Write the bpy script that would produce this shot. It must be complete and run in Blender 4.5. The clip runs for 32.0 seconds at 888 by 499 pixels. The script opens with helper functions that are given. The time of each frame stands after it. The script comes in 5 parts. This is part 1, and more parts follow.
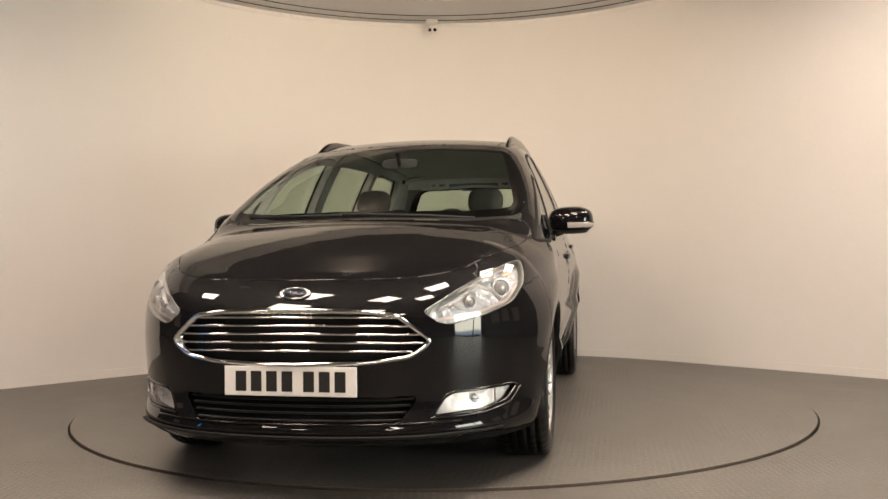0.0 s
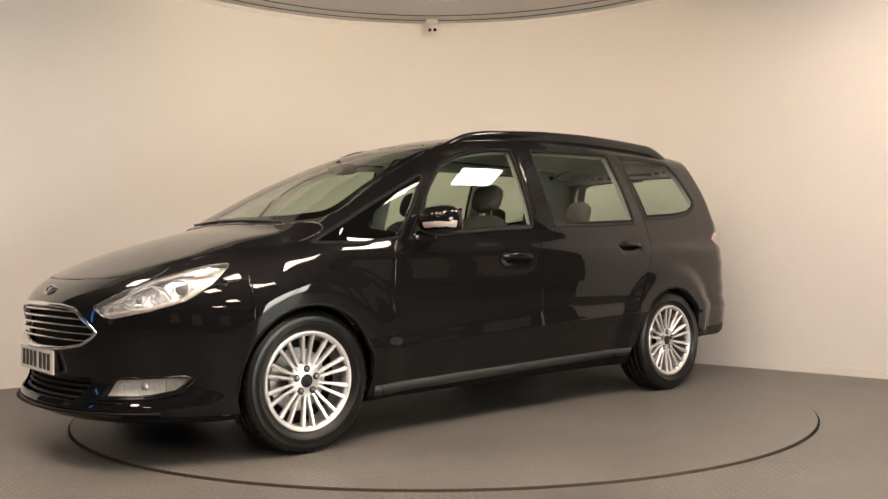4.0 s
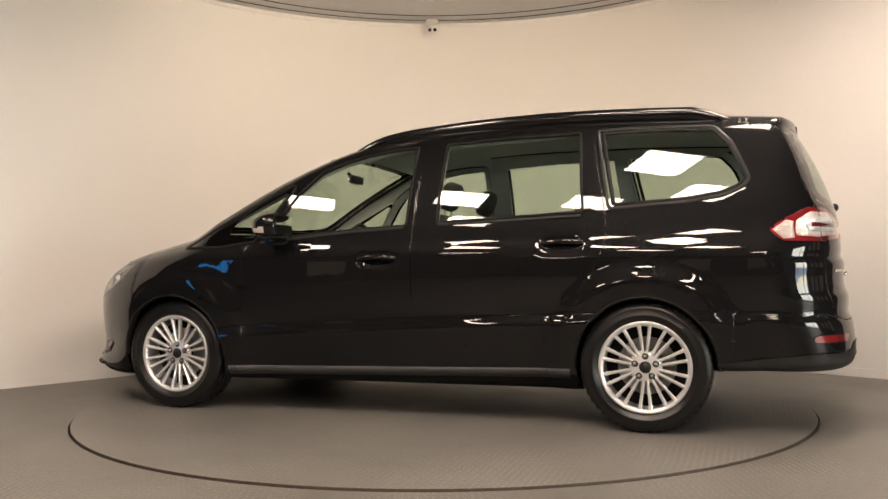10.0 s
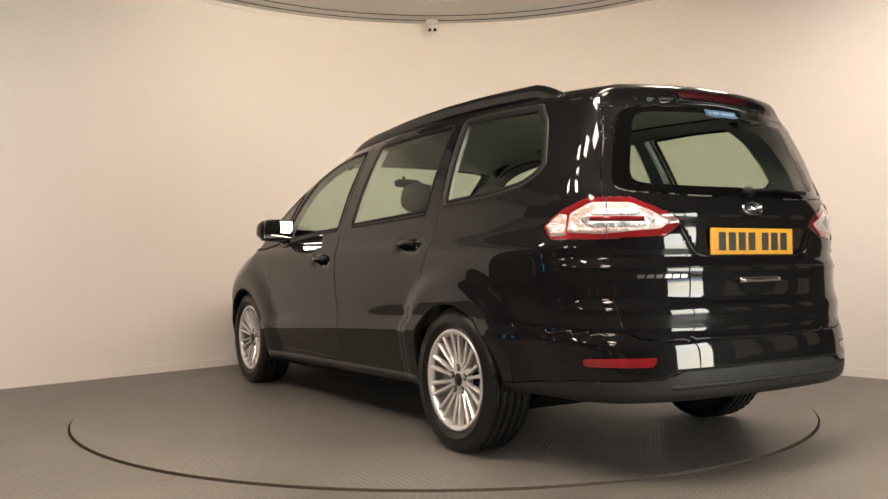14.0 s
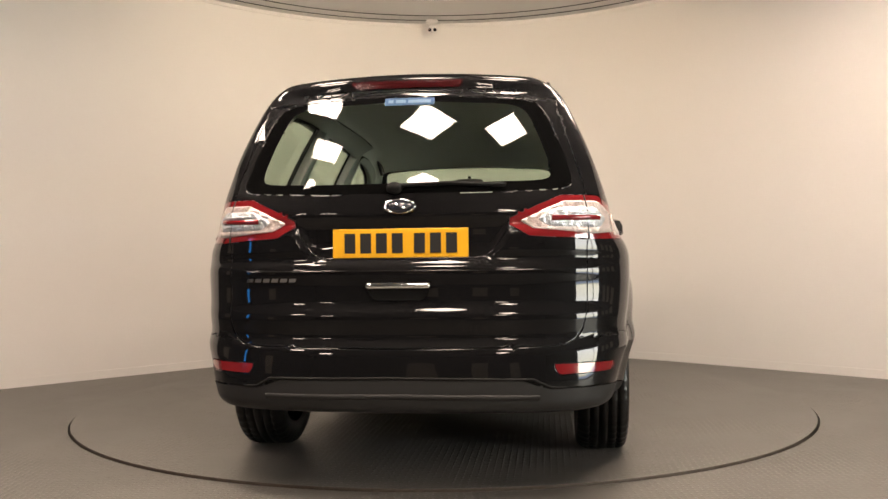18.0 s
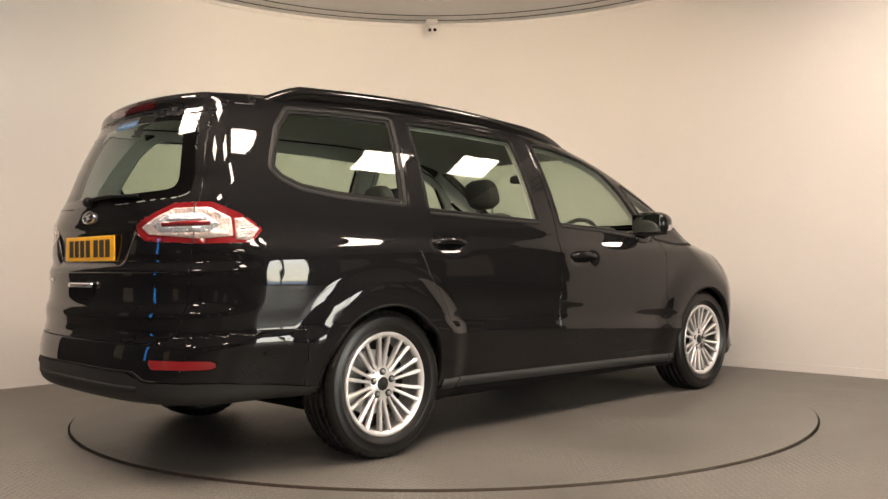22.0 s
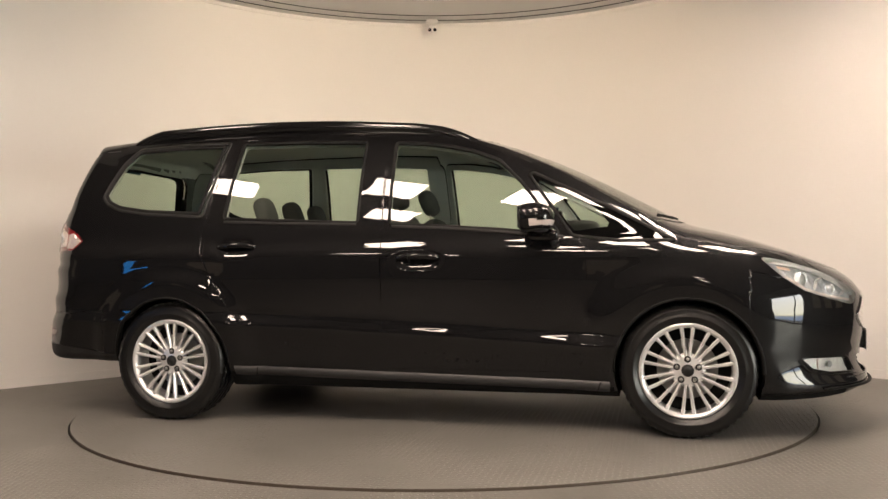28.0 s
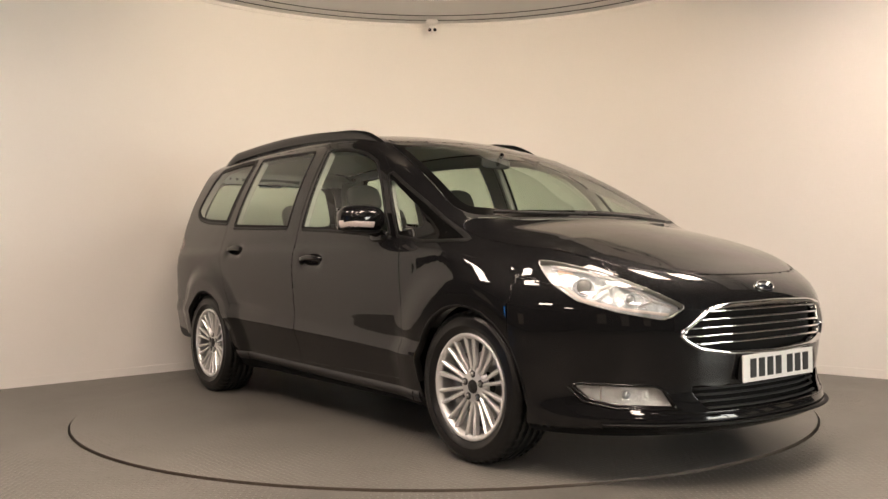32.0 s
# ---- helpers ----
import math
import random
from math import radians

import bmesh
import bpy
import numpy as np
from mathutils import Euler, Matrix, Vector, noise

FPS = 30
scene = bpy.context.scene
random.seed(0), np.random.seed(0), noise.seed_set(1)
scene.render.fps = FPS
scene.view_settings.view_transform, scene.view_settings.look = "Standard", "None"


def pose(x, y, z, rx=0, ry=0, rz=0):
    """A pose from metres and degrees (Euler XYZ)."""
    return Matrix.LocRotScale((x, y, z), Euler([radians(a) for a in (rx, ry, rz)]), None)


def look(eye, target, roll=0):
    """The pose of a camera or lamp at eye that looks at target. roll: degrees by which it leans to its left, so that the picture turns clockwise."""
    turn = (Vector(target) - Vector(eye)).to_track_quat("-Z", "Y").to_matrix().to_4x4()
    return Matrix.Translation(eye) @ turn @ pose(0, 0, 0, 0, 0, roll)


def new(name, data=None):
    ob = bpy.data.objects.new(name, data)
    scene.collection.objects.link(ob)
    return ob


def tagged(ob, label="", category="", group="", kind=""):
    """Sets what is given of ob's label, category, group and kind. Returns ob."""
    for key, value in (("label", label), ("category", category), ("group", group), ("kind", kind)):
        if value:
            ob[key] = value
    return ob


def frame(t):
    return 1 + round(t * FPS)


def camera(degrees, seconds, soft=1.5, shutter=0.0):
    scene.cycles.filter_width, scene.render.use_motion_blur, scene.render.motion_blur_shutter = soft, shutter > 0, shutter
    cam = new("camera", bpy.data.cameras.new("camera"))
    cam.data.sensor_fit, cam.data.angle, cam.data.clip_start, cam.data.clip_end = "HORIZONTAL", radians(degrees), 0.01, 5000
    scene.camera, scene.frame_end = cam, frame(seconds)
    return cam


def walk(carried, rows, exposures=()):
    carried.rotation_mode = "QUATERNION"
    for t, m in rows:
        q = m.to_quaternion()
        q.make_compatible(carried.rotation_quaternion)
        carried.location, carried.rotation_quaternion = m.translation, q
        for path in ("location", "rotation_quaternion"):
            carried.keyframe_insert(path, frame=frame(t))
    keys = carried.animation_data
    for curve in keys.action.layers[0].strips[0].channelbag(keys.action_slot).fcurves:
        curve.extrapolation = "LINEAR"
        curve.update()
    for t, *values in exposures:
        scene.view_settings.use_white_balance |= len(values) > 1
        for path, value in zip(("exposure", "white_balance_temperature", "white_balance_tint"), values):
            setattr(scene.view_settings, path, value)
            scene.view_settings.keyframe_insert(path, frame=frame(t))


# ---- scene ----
cam = camera(54.0, 32.0)
EYE = (0.0, -5.639, 0.894)
STAND = pose(EYE[0], EYE[1], EYE[2], 90.71, 0, -0.10) @ pose(0, 0, 0, 0, 0, -0.59)
EXPOSURES = [(0, -0.03), (6, -0.02), (8, -0.08), (10, 0.03), (13, 0.07), (17, 0.03), (19, 0.02), (22, 0.06), (25, 0.03), (30, 0.07), (32, 0.04)]
walk(cam, [(0.0, STAND), (32.0, STAND)], EXPOSURES)

# headings of the turning plate: seconds, degrees
TURN = [(0, -100.9), (1, -110.6), (2, -120.2), (3, -129.7), (4, -139.6), (5, -149.6), (6, -159.45), (7, -169.4), (8, -179.4),
        (9, -189.4), (10, -199.4), (11, -209.4), (12, -219.2), (13, -228.9), (14, -238.5), (15, -248.1), (16, -257.8), (17, -267.4),
        (18, -276.8), (19, -286.7), (20, -296.1), (21, -305.8), (22, -315.5), (23, -324.9), (24, -334.35), (25, -344.0),
        (26, -353.9), (27, -363.8), (28, -373.75), (29, -383.7), (30, -393.6), (31, -403.6), (32, -412.3)]
OFF = (0.063, -0.117)

# ---------------------------------------------------------------- light
world = bpy.data.worlds.new("world")
scene.world = world
world.use_nodes = True
world.node_tree.nodes["Background"].inputs[0].default_value = (0.02, 0.02, 0.021, 1)
world.node_tree.nodes["Background"].inputs[1].default_value = 0.1


# ---------------------------------------------------------------- materials
def material(name, colour, rough=0.5, metal=0.0, grain=0.0, scale=40.0, bump=0.0, stain=0.0, stain_scale=2.0, coat=0.0, spec=0.5, relief=0.002):
    """A painted or moulded surface with fine grain and larger, soft stains."""
    m = bpy.data.materials.new(name)
    m.use_nodes = True
    nt = m.node_tree
    b = nt.nodes["Principled BSDF"]
    b.inputs["Base Color"].default_value = (*colour, 1)
    b.inputs["Roughness"].default_value = rough
    b.inputs["Metallic"].default_value = metal
    b.inputs["Coat Weight"].default_value = coat
    b.inputs["Coat Roughness"].default_value = 0.02
    b.inputs["Coat IOR"].default_value = 1.42
    b.inputs["Specular IOR Level"].default_value = spec
    if grain or bump or stain:
        tc = nt.nodes.new("ShaderNodeTexCoord")
        n1 = nt.nodes.new("ShaderNodeTexNoise")
        n1.inputs["Scale"].default_value = scale
        n1.inputs["Detail"].default_value = 5
        nt.links.new(tc.outputs["Object"], n1.inputs["Vector"])
        n2 = nt.nodes.new("ShaderNodeTexNoise")
        n2.inputs["Scale"].default_value = stain_scale
        n2.inputs["Detail"].default_value = 3
        nt.links.new(tc.outputs["Object"], n2.inputs["Vector"])
        add = nt.nodes.new("ShaderNodeMath")
        add.operation = "MULTIPLY_ADD"
        nt.links.new(n1.outputs["Fac"], add.inputs[0])
        add.inputs[1].default_value = grain
        mul = nt.nodes.new("ShaderNodeMath")
        mul.operation = "MULTIPLY_ADD"
        nt.links.new(n2.outputs["Fac"], mul.inputs[0])
        mul.inputs[1].default_value = stain
        mul.inputs[2].default_value = 1.0 - 0.5 * grain - 0.5 * stain
        nt.links.new(mul.outputs[0], add.inputs[2])
        mix = nt.nodes.new("ShaderNodeVectorMath")
        mix.operation = "SCALE"
        mix.inputs[0].default_value = colour
        nt.links.new(add.outputs[0], mix.inputs["Scale"])
        nt.links.new(mix.outputs[0], b.inputs["Base Color"])
        if bump:
            bn = nt.nodes.new("ShaderNodeBump")
            bn.inputs["Strength"].default_value = bump
            bn.inputs["Distance"].default_value = relief
            nt.links.new(n1.outputs["Fac"], bn.inputs["Height"])
            nt.links.new(bn.outputs[0], b.inputs["Normal"])
    return m


def glass(name, tint, rough=0.0):
    """Thin tinted glass: clear through, with a mirror-like gloss."""
    m = bpy.data.materials.new(name)
    m.use_nodes = True
    nt = m.node_tree
    nt.nodes.clear()
    out = nt.nodes.new("ShaderNodeOutputMaterial")
    tr = nt.nodes.new("ShaderNodeBsdfTransparent")
    tr.inputs[0].default_value = (*tint, 1)
    gl = nt.nodes.new("ShaderNodeBsdfGlossy")
    gl.inputs["Roughness"].default_value = rough
    lw = nt.nodes.new("ShaderNodeLayerWeight")
    lw.inputs["Blend"].default_value = 0.5
    pw = nt.nodes.new("ShaderNodeMath")
    pw.operation = "POWER"
    pw.inputs[1].default_value = 5.0
    nt.links.new(lw.outputs["Facing"], pw.inputs[0])
    fr = nt.nodes.new("ShaderNodeMath")
    fr.operation = "MULTIPLY_ADD"
    fr.inputs[1].default_value = 0.90
    fr.inputs[2].default_value = 0.06
    nt.links.new(pw.outputs[0], fr.inputs[0])
    mx = nt.nodes.new("ShaderNodeMixShader")
    nt.links.new(fr.outputs[0], mx.inputs[0])
    nt.links.new(tr.outputs[0], mx.inputs[1])
    nt.links.new(gl.outputs[0], mx.inputs[2])
    nt.links.new(mx.outputs[0], out.inputs[0])
    return m


def emitter(name, colour, strength):
    m = bpy.data.materials.new(name)
    m.use_nodes = True
    nt = m.node_tree
    b = nt.nodes["Principled BSDF"]
    b.inputs["Base Color"].default_value = (*colour, 1)
    b.inputs["Emission Color"].default_value = (*colour, 1)
    b.inputs["Emission Strength"].default_value = strength
    return m


PAINT = material("black_paint", (0.004, 0.004, 0.0045), rough=0.5, coat=1.0, spec=0.05)
nt = PAINT.node_tree
tc, wave, bn = nt.nodes.new("ShaderNodeTexCoord"), nt.nodes.new("ShaderNodeTexNoise"), nt.nodes.new("ShaderNodeBump")
wave.inputs["Scale"].default_value = 7.0
wave.inputs["Detail"].default_value = 2.0
bn.inputs["Distance"].default_value = 0.0009
nt.links.new(tc.outputs["Object"], wave.inputs["Vector"])
nt.links.new(wave.outputs["Fac"], bn.inputs["Height"])
nt.links.new(bn.outputs[0], nt.nodes["Principled BSDF"].inputs["Coat Normal"])
GLOSS_BLACK = material("gloss_black", (0.006, 0.006, 0.006), rough=0.12)
PLASTIC = material("black_plastic", (0.018, 0.018, 0.018), spec=0.32, rough=0.55, grain=0.4, scale=300, bump=0.15)
RUBBER = material("rubber", (0.005, 0.005, 0.005), spec=0.38, rough=0.34, grain=0.5, scale=200, bump=0.1, stain=0.5, stain_scale=6)
SILL = material("grey_sill_plastic", (0.032, 0.032, 0.033), rough=0.5, grain=0.3, scale=300, bump=0.1)
SEAL = material("window_seal", (0.004, 0.004, 0.004), rough=0.6, spec=0.2)
SATIN_TRIM = material("satin_trim", (0.012, 0.012, 0.012), rough=0.5, spec=0.3)
CHROME = material("chrome", (0.75, 0.75, 0.74), rough=0.08, metal=1.0)
ALLOY = material("alloy", (0.74, 0.74, 0.74), rough=0.27, metal=0.6, grain=0.08, scale=150)
STEEL = material("brake_steel", (0.25, 0.25, 0.24), rough=0.4, metal=0.9, grain=0.3, scale=60)
LINER = material("dark_lining", (0.010, 0.010, 0.010), rough=0.9, spec=0.1)
FABRIC = material("seat_fabric", (0.075, 0.074, 0.07), rough=0.9, grain=0.6, scale=250, bump=0.3, stain=0.2)
BLACK_GLASS = material("printed_glass", (0.003, 0.003, 0.003), rough=0.03)
REVEAL = material("inner_trim", (0.50, 0.50, 0.47), rough=0.9, grain=0.1, scale=200)
HEADLINER = material("headliner", (0.88, 0.88, 0.84), rough=0.95, grain=0.15, scale=200)
TRIM_GREY = material("grey_moulding", (0.26, 0.26, 0.25), rough=0.8, grain=0.1, scale=200)
DASH = material("dashboard", (0.05, 0.05, 0.049), rough=0.65, grain=0.4, scale=250, bump=0.2)
GLASS = glass("tinted_glass", (0.70, 0.79, 0.71))
LENS = glass("clear_lens", (0.93, 0.93, 0.92))
RED_LENS = material("red_lens", (0.19, 0.012, 0.015), rough=0.12, coat=1.0)
DARK_RED = material("dark_red_lens", (0.045, 0.005, 0.006), rough=0.15, coat=1.0)
AMBER = material("amber_lens", (0.80, 0.60, 0.48), rough=0.15, coat=1.0)
CLEAR_LENS = material("frosted_clear_lens", (0.58, 0.51, 0.48), rough=0.15, coat=1.0)
REFLECTOR = material("lamp_reflector", (0.76, 0.80, 0.84), rough=0.13, metal=0.55, grain=0.35, scale=26, bump=1.0, stain=0.25, stain_scale=14, relief=0.02)
LAMP_FIELD = material("ribbed_clear_lens", (0.68, 0.58, 0.54), rough=0.15, metal=0.35, grain=0.35, scale=22, bump=1.0, stain=0.3, stain_scale=12, coat=1.0, relief=0.015)
WHITE_PLATE = material("white_plate", (0.78, 0.77, 0.74), rough=0.35, grain=0.05, scale=60)
YELLOW_PLATE = material("yellow_plate", (0.80, 0.42, 0.015), rough=0.35, grain=0.05, scale=60)
PLATE_INK = material("plate_ink", (0.012, 0.012, 0.012), rough=0.5)
STICKER = material("blue_sticker", (0.018, 0.065, 0.15), rough=0.7)
STICKER_INK = material("sticker_ink", (0.12, 0.20, 0.29), rough=0.7)
PROJECTOR = material("projector_glass", (0.34, 0.34, 0.33), rough=0.06, metal=0.3, coat=1.0)
FOG_BOWL = material("fog_reflector", (0.80, 0.80, 0.79), rough=0.2, metal=0.3, grain=0.25, scale=40, bump=0.8, stain=0.2, stain_scale=20, relief=0.01)
BADGE_BLUE = material("badge_enamel", (0.015, 0.018, 0.03), rough=0.15, coat=1.0)
MIRROR = material("mirror_glass", (0.9, 0.9, 0.9), rough=0.0, metal=1.0)


# ---------------------------------------------------------------- mesh helpers
def link(name, bm, mat, parent=None, label="", smooth=True, normals=None):
    me = bpy.data.meshes.new(name)
    bm.to_mesh(me)
    bm.free()
    for m in (mat if isinstance(mat, (list, tuple)) else [mat]):
        me.materials.append(m)
    if smooth:
        for p in me.polygons:
            p.use_smooth = True
    ob = new(name, me)
    if parent is not None:
        ob.parent = parent
    if label:
        ob["label"] = label
    return ob


def part(name, bm, mat, parent, label="", smooth=False):
    return link(name, bm, mat, parent, label, smooth)


def box(sx, sy, sz, at=(0, 0, 0), bevel=0.0, seg=2, turn=None):
    bm = bmesh.new()
    bmesh.ops.create_cube(bm, size=1.0)
    bmesh.ops.scale(bm, vec=(sx, sy, sz), verts=bm.verts)
    if bevel:
        bmesh.ops.bevel(bm, geom=bm.edges[:], offset=bevel, segments=seg, profile=0.5, affect="EDGES")
    if turn is not None:
        bmesh.ops.transform(bm, matrix=turn, verts=bm.verts)
    bmesh.ops.translate(bm, vec=at, verts=bm.verts)
    return bm


def lathe(profile, seg=64, axis="y"):
    """A body of revolution from (radius, along) pairs."""
    bm = bmesh.new()
    rings = []
    for i in range(seg):
        a = 2 * math.pi * i / seg
        c, s = math.cos(a), math.sin(a)
        if axis == "y":
            rings.append([bm.verts.new((r * c, h, r * s)) for r, h in profile])
        else:
            rings.append([bm.verts.new((r * c, r * s, h)) for r, h in profile])
    for i in range(seg):
        a, b = rings[i], rings[(i + 1) % seg]
        for j in range(len(profile) - 1):
            bm.faces.new((a[j], a[j + 1], b[j + 1], b[j]) if axis == "y" else (a[j], b[j], b[j + 1], a[j + 1]))
    bmesh.ops.remove_doubles(bm, verts=bm.verts, dist=1e-6)
    bmesh.ops.recalc_face_normals(bm, faces=bm.faces)
    return bm


def tube(points, radius, seg=6, closed=False, flat=1.0):
    """A bar of round section along points."""
    bm = bmesh.new()
    pts = [Vector(p) for p in points]
    n = len(pts)
    rings = []
    for i, p in enumerate(pts):
        a = pts[(i - 1) % n] if (closed or i > 0) else p
        b = pts[(i + 1) % n] if (closed or i < n - 1) else p
        d = (b - a).normalized()
        up = Vector((0, 0, 1)) if abs(d.z) < 0.9 else Vector((1, 0, 0))
        s = d.cross(up).normalized()
        u = s.cross(d).normalized()
        rings.append([bm.verts.new(p + radius * (math.cos(2 * math.pi * k / seg) * s + flat * math.sin(2 * math.pi * k / seg) * u)) for k in range(seg)])
    for i in range(n if closed else n - 1):
        a, b = rings[i], rings[(i + 1) % n]
        for k in range(seg):
            bm.faces.new((a[k], a[(k + 1) % seg], b[(k + 1) % seg], b[k]))
    if not closed:
        bm.faces.new(rings[0])
        bm.faces.new(rings[-1][::-1])
    bmesh.ops.recalc_face_normals(bm, faces=bm.faces)
    return bm


def merge(*bms):
    out = bmesh.new()
    for b in bms:
        me = bpy.data.meshes.new("tmp")
        b.to_mesh(me)
        b.free()
        out.from_mesh(me)
        bpy.data.meshes.remove(me)
    return out


# ---------------------------------------------------------------- car shape: a smooth solid, x ahead, y to the car's left
def pchip(pts):
    xs, ys = np.array(pts, float).T
    order = np.argsort(xs)
    xs, ys = xs[order], ys[order]
    h, d = np.diff(xs), np.diff(ys) / np.diff(xs)
    m = np.zeros_like(xs)
    m[0], m[-1] = d[0], d[-1]
    for i in range(1, len(xs) - 1):
        if d[i - 1] * d[i] > 0:
            w1, w2 = 2 * h[i] + h[i - 1], h[i] + 2 * h[i - 1]
            m[i] = (w1 + w2) / (w1 / d[i - 1] + w2 / d[i])

    def f(q):
        q = np.clip(q, xs[0] - 0.3, xs[-1] + 0.3)
        i = np.clip(np.searchsorted(xs, q) - 1, 0, len(xs) - 2)
        lo, hi = q < xs[0], q > xs[-1]
        t = np.clip((q - xs[i]) / h[i], 0, 1)
        v = (ys[i] * (1 + 2 * t) * (1 - t) ** 2 + m[i] * h[i] * t * (1 - t) ** 2 + ys[i + 1] * t * t * (3 - 2 * t) + m[i + 1] * h[i] * t * t * (t - 1))
        return v + np.where(lo, (q - xs[0]) * m[0], 0) + np.where(hi, (q - xs[-1]) * m[-1], 0)
    return f


def flowing(pts, blur):
    """A smooth line through points, blurred over that length, as evenly spaced knots."""
    f = pchip(pts)
    lo, hi = min(p[0] for p in pts) - 0.2, max(p[0] for p in pts) + 0.2
    fine = np.arange(lo, hi, 0.004)
    if blur:
        k = np.exp(-0.5 * (np.arange(-60, 61) * 0.004 / blur) ** 2)
        pad = np.arange(lo - 60 * 0.004 - 1e-9, hi + 60 * 0.004, 0.004)[:len(fine) + 120]
        fine_v = np.convolve(f(pad), k / k.sum(), "valid")[:len(fine)]
    else:
        fine_v = f(fine)
    step = 0.016
    xs = np.arange(lo, hi - step, step)
    v = np.interp(xs, fine, fine_v)
    m = np.gradient(v)

    def g(q):
        u = np.clip((q - lo) / step, 0, len(xs) - 1.001)
        i = u.astype(int)
        t = u - i
        return v[i] * (1 + 2 * t) * (1 - t) ** 2 + m[i] * t * (1 - t) ** 2 + v[i + 1] * t * t * (3 - 2 * t) + m[i + 1] * t * t * (t - 1)
    return g


TOP = flowing([(2.6, 0.52), (2.42, 0.68), (2.30, 0.79), (2.2, 0.842), (2.1, 0.884), (2.0, 0.926), (1.8, 0.996), (1.6, 1.053), (1.47, 1.086), (1.40, 1.117), (1.305, 1.172),
             (1.135, 1.263), (0.97, 1.351), (0.80, 1.433), (0.635, 1.503), (0.47, 1.564), (0.3, 1.613), (0.1, 1.654), (-0.2, 1.684), (-0.6, 1.702),
             (-1.1, 1.705), (-1.6, 1.692), (-2.0, 1.668), (-2.3, 1.638)], 0.035)
WIDE = flowing([(0.10, 0.76), (0.18, 0.82), (0.24, 0.855), (0.30, 0.872), (0.36, 0.888), (0.415, 0.905), (0.445, 0.919), (0.460, 0.922), (0.485, 0.919), (0.525, 0.912), (0.57, 0.914), (0.63, 0.920), (0.7, 0.925), (0.8, 0.93),
                (0.88, 0.930), (0.90, 0.929), (0.92, 0.927), (0.94, 0.924), (0.96, 0.9176), (0.98, 0.9084), (1.0, 0.900), (1.02, 0.8944), (1.04, 0.8904), (1.06, 0.8856)] + [(z, 0.888 - 0.262 * (z - 1.05) - 0.30 * (z - 1.05) ** 2) for z in (1.08, 1.12, 1.16, 1.2, 1.25, 1.3, 1.35, 1.4, 1.45, 1.5, 1.55, 1.6, 1.65, 1.7, 1.8)], 0.012)
PLAN = flowing([(2.5, 0.875), (2.2, 0.94), (2.0, 0.965), (1.8, 0.981), (1.42, 0.992), (1.0, 0.992), (0.0, 0.992), (-1.0, 0.990), (-1.42, 0.986), (-1.8, 0.974), (-2.0, 0.958), (-2.2, 0.932), (-2.5, 0.88)], 0.08)
NOSE = flowing([(0.05, 2.28), (0.16, 2.31), (0.22, 2.375), (0.255, 2.40), (0.29, 2.385), (0.33, 2.365), (0.38, 2.36), (0.45, 2.37), (0.5, 2.378), (0.6, 2.385), (0.68, 2.38), (0.74, 2.36), (0.80, 2.32), (1.0, 2.1), (1.8, 1.6)], 0.012)
TAIL = flowing([(0.05, -2.2), (0.2, -2.32), (0.25, -2.40), (0.30, -2.445), (0.36, -2.472), (0.42, -2.478), (0.50, -2.472), (0.55, -2.465), (0.575, -2.458), (0.60, -2.442),
              (0.68, -2.447), (0.70, -2.444), (0.72, -2.430), (0.80, -2.424), (0.855, -2.428), (0.875, -2.424), (0.90, -2.402), (1.0, -2.390), (1.035, -2.390), (1.055, -2.404),
              (1.1, -2.398), (1.15, -2.391), (1.2, -2.377), (1.25, -2.360), (1.3, -2.341), (1.35, -2.320), (1.4, -2.297), (1.45, -2.272), (1.5, -2.245), (1.55, -2.217), (1.58, -2.203), (1.62, -2.206), (1.66, -2.210), (1.9, -2.2)], 0.012)


def smax(a, b, k):
    return np.maximum(a, b) + np.maximum(k - np.abs(a - b), 0) ** 2 / (4 * k)


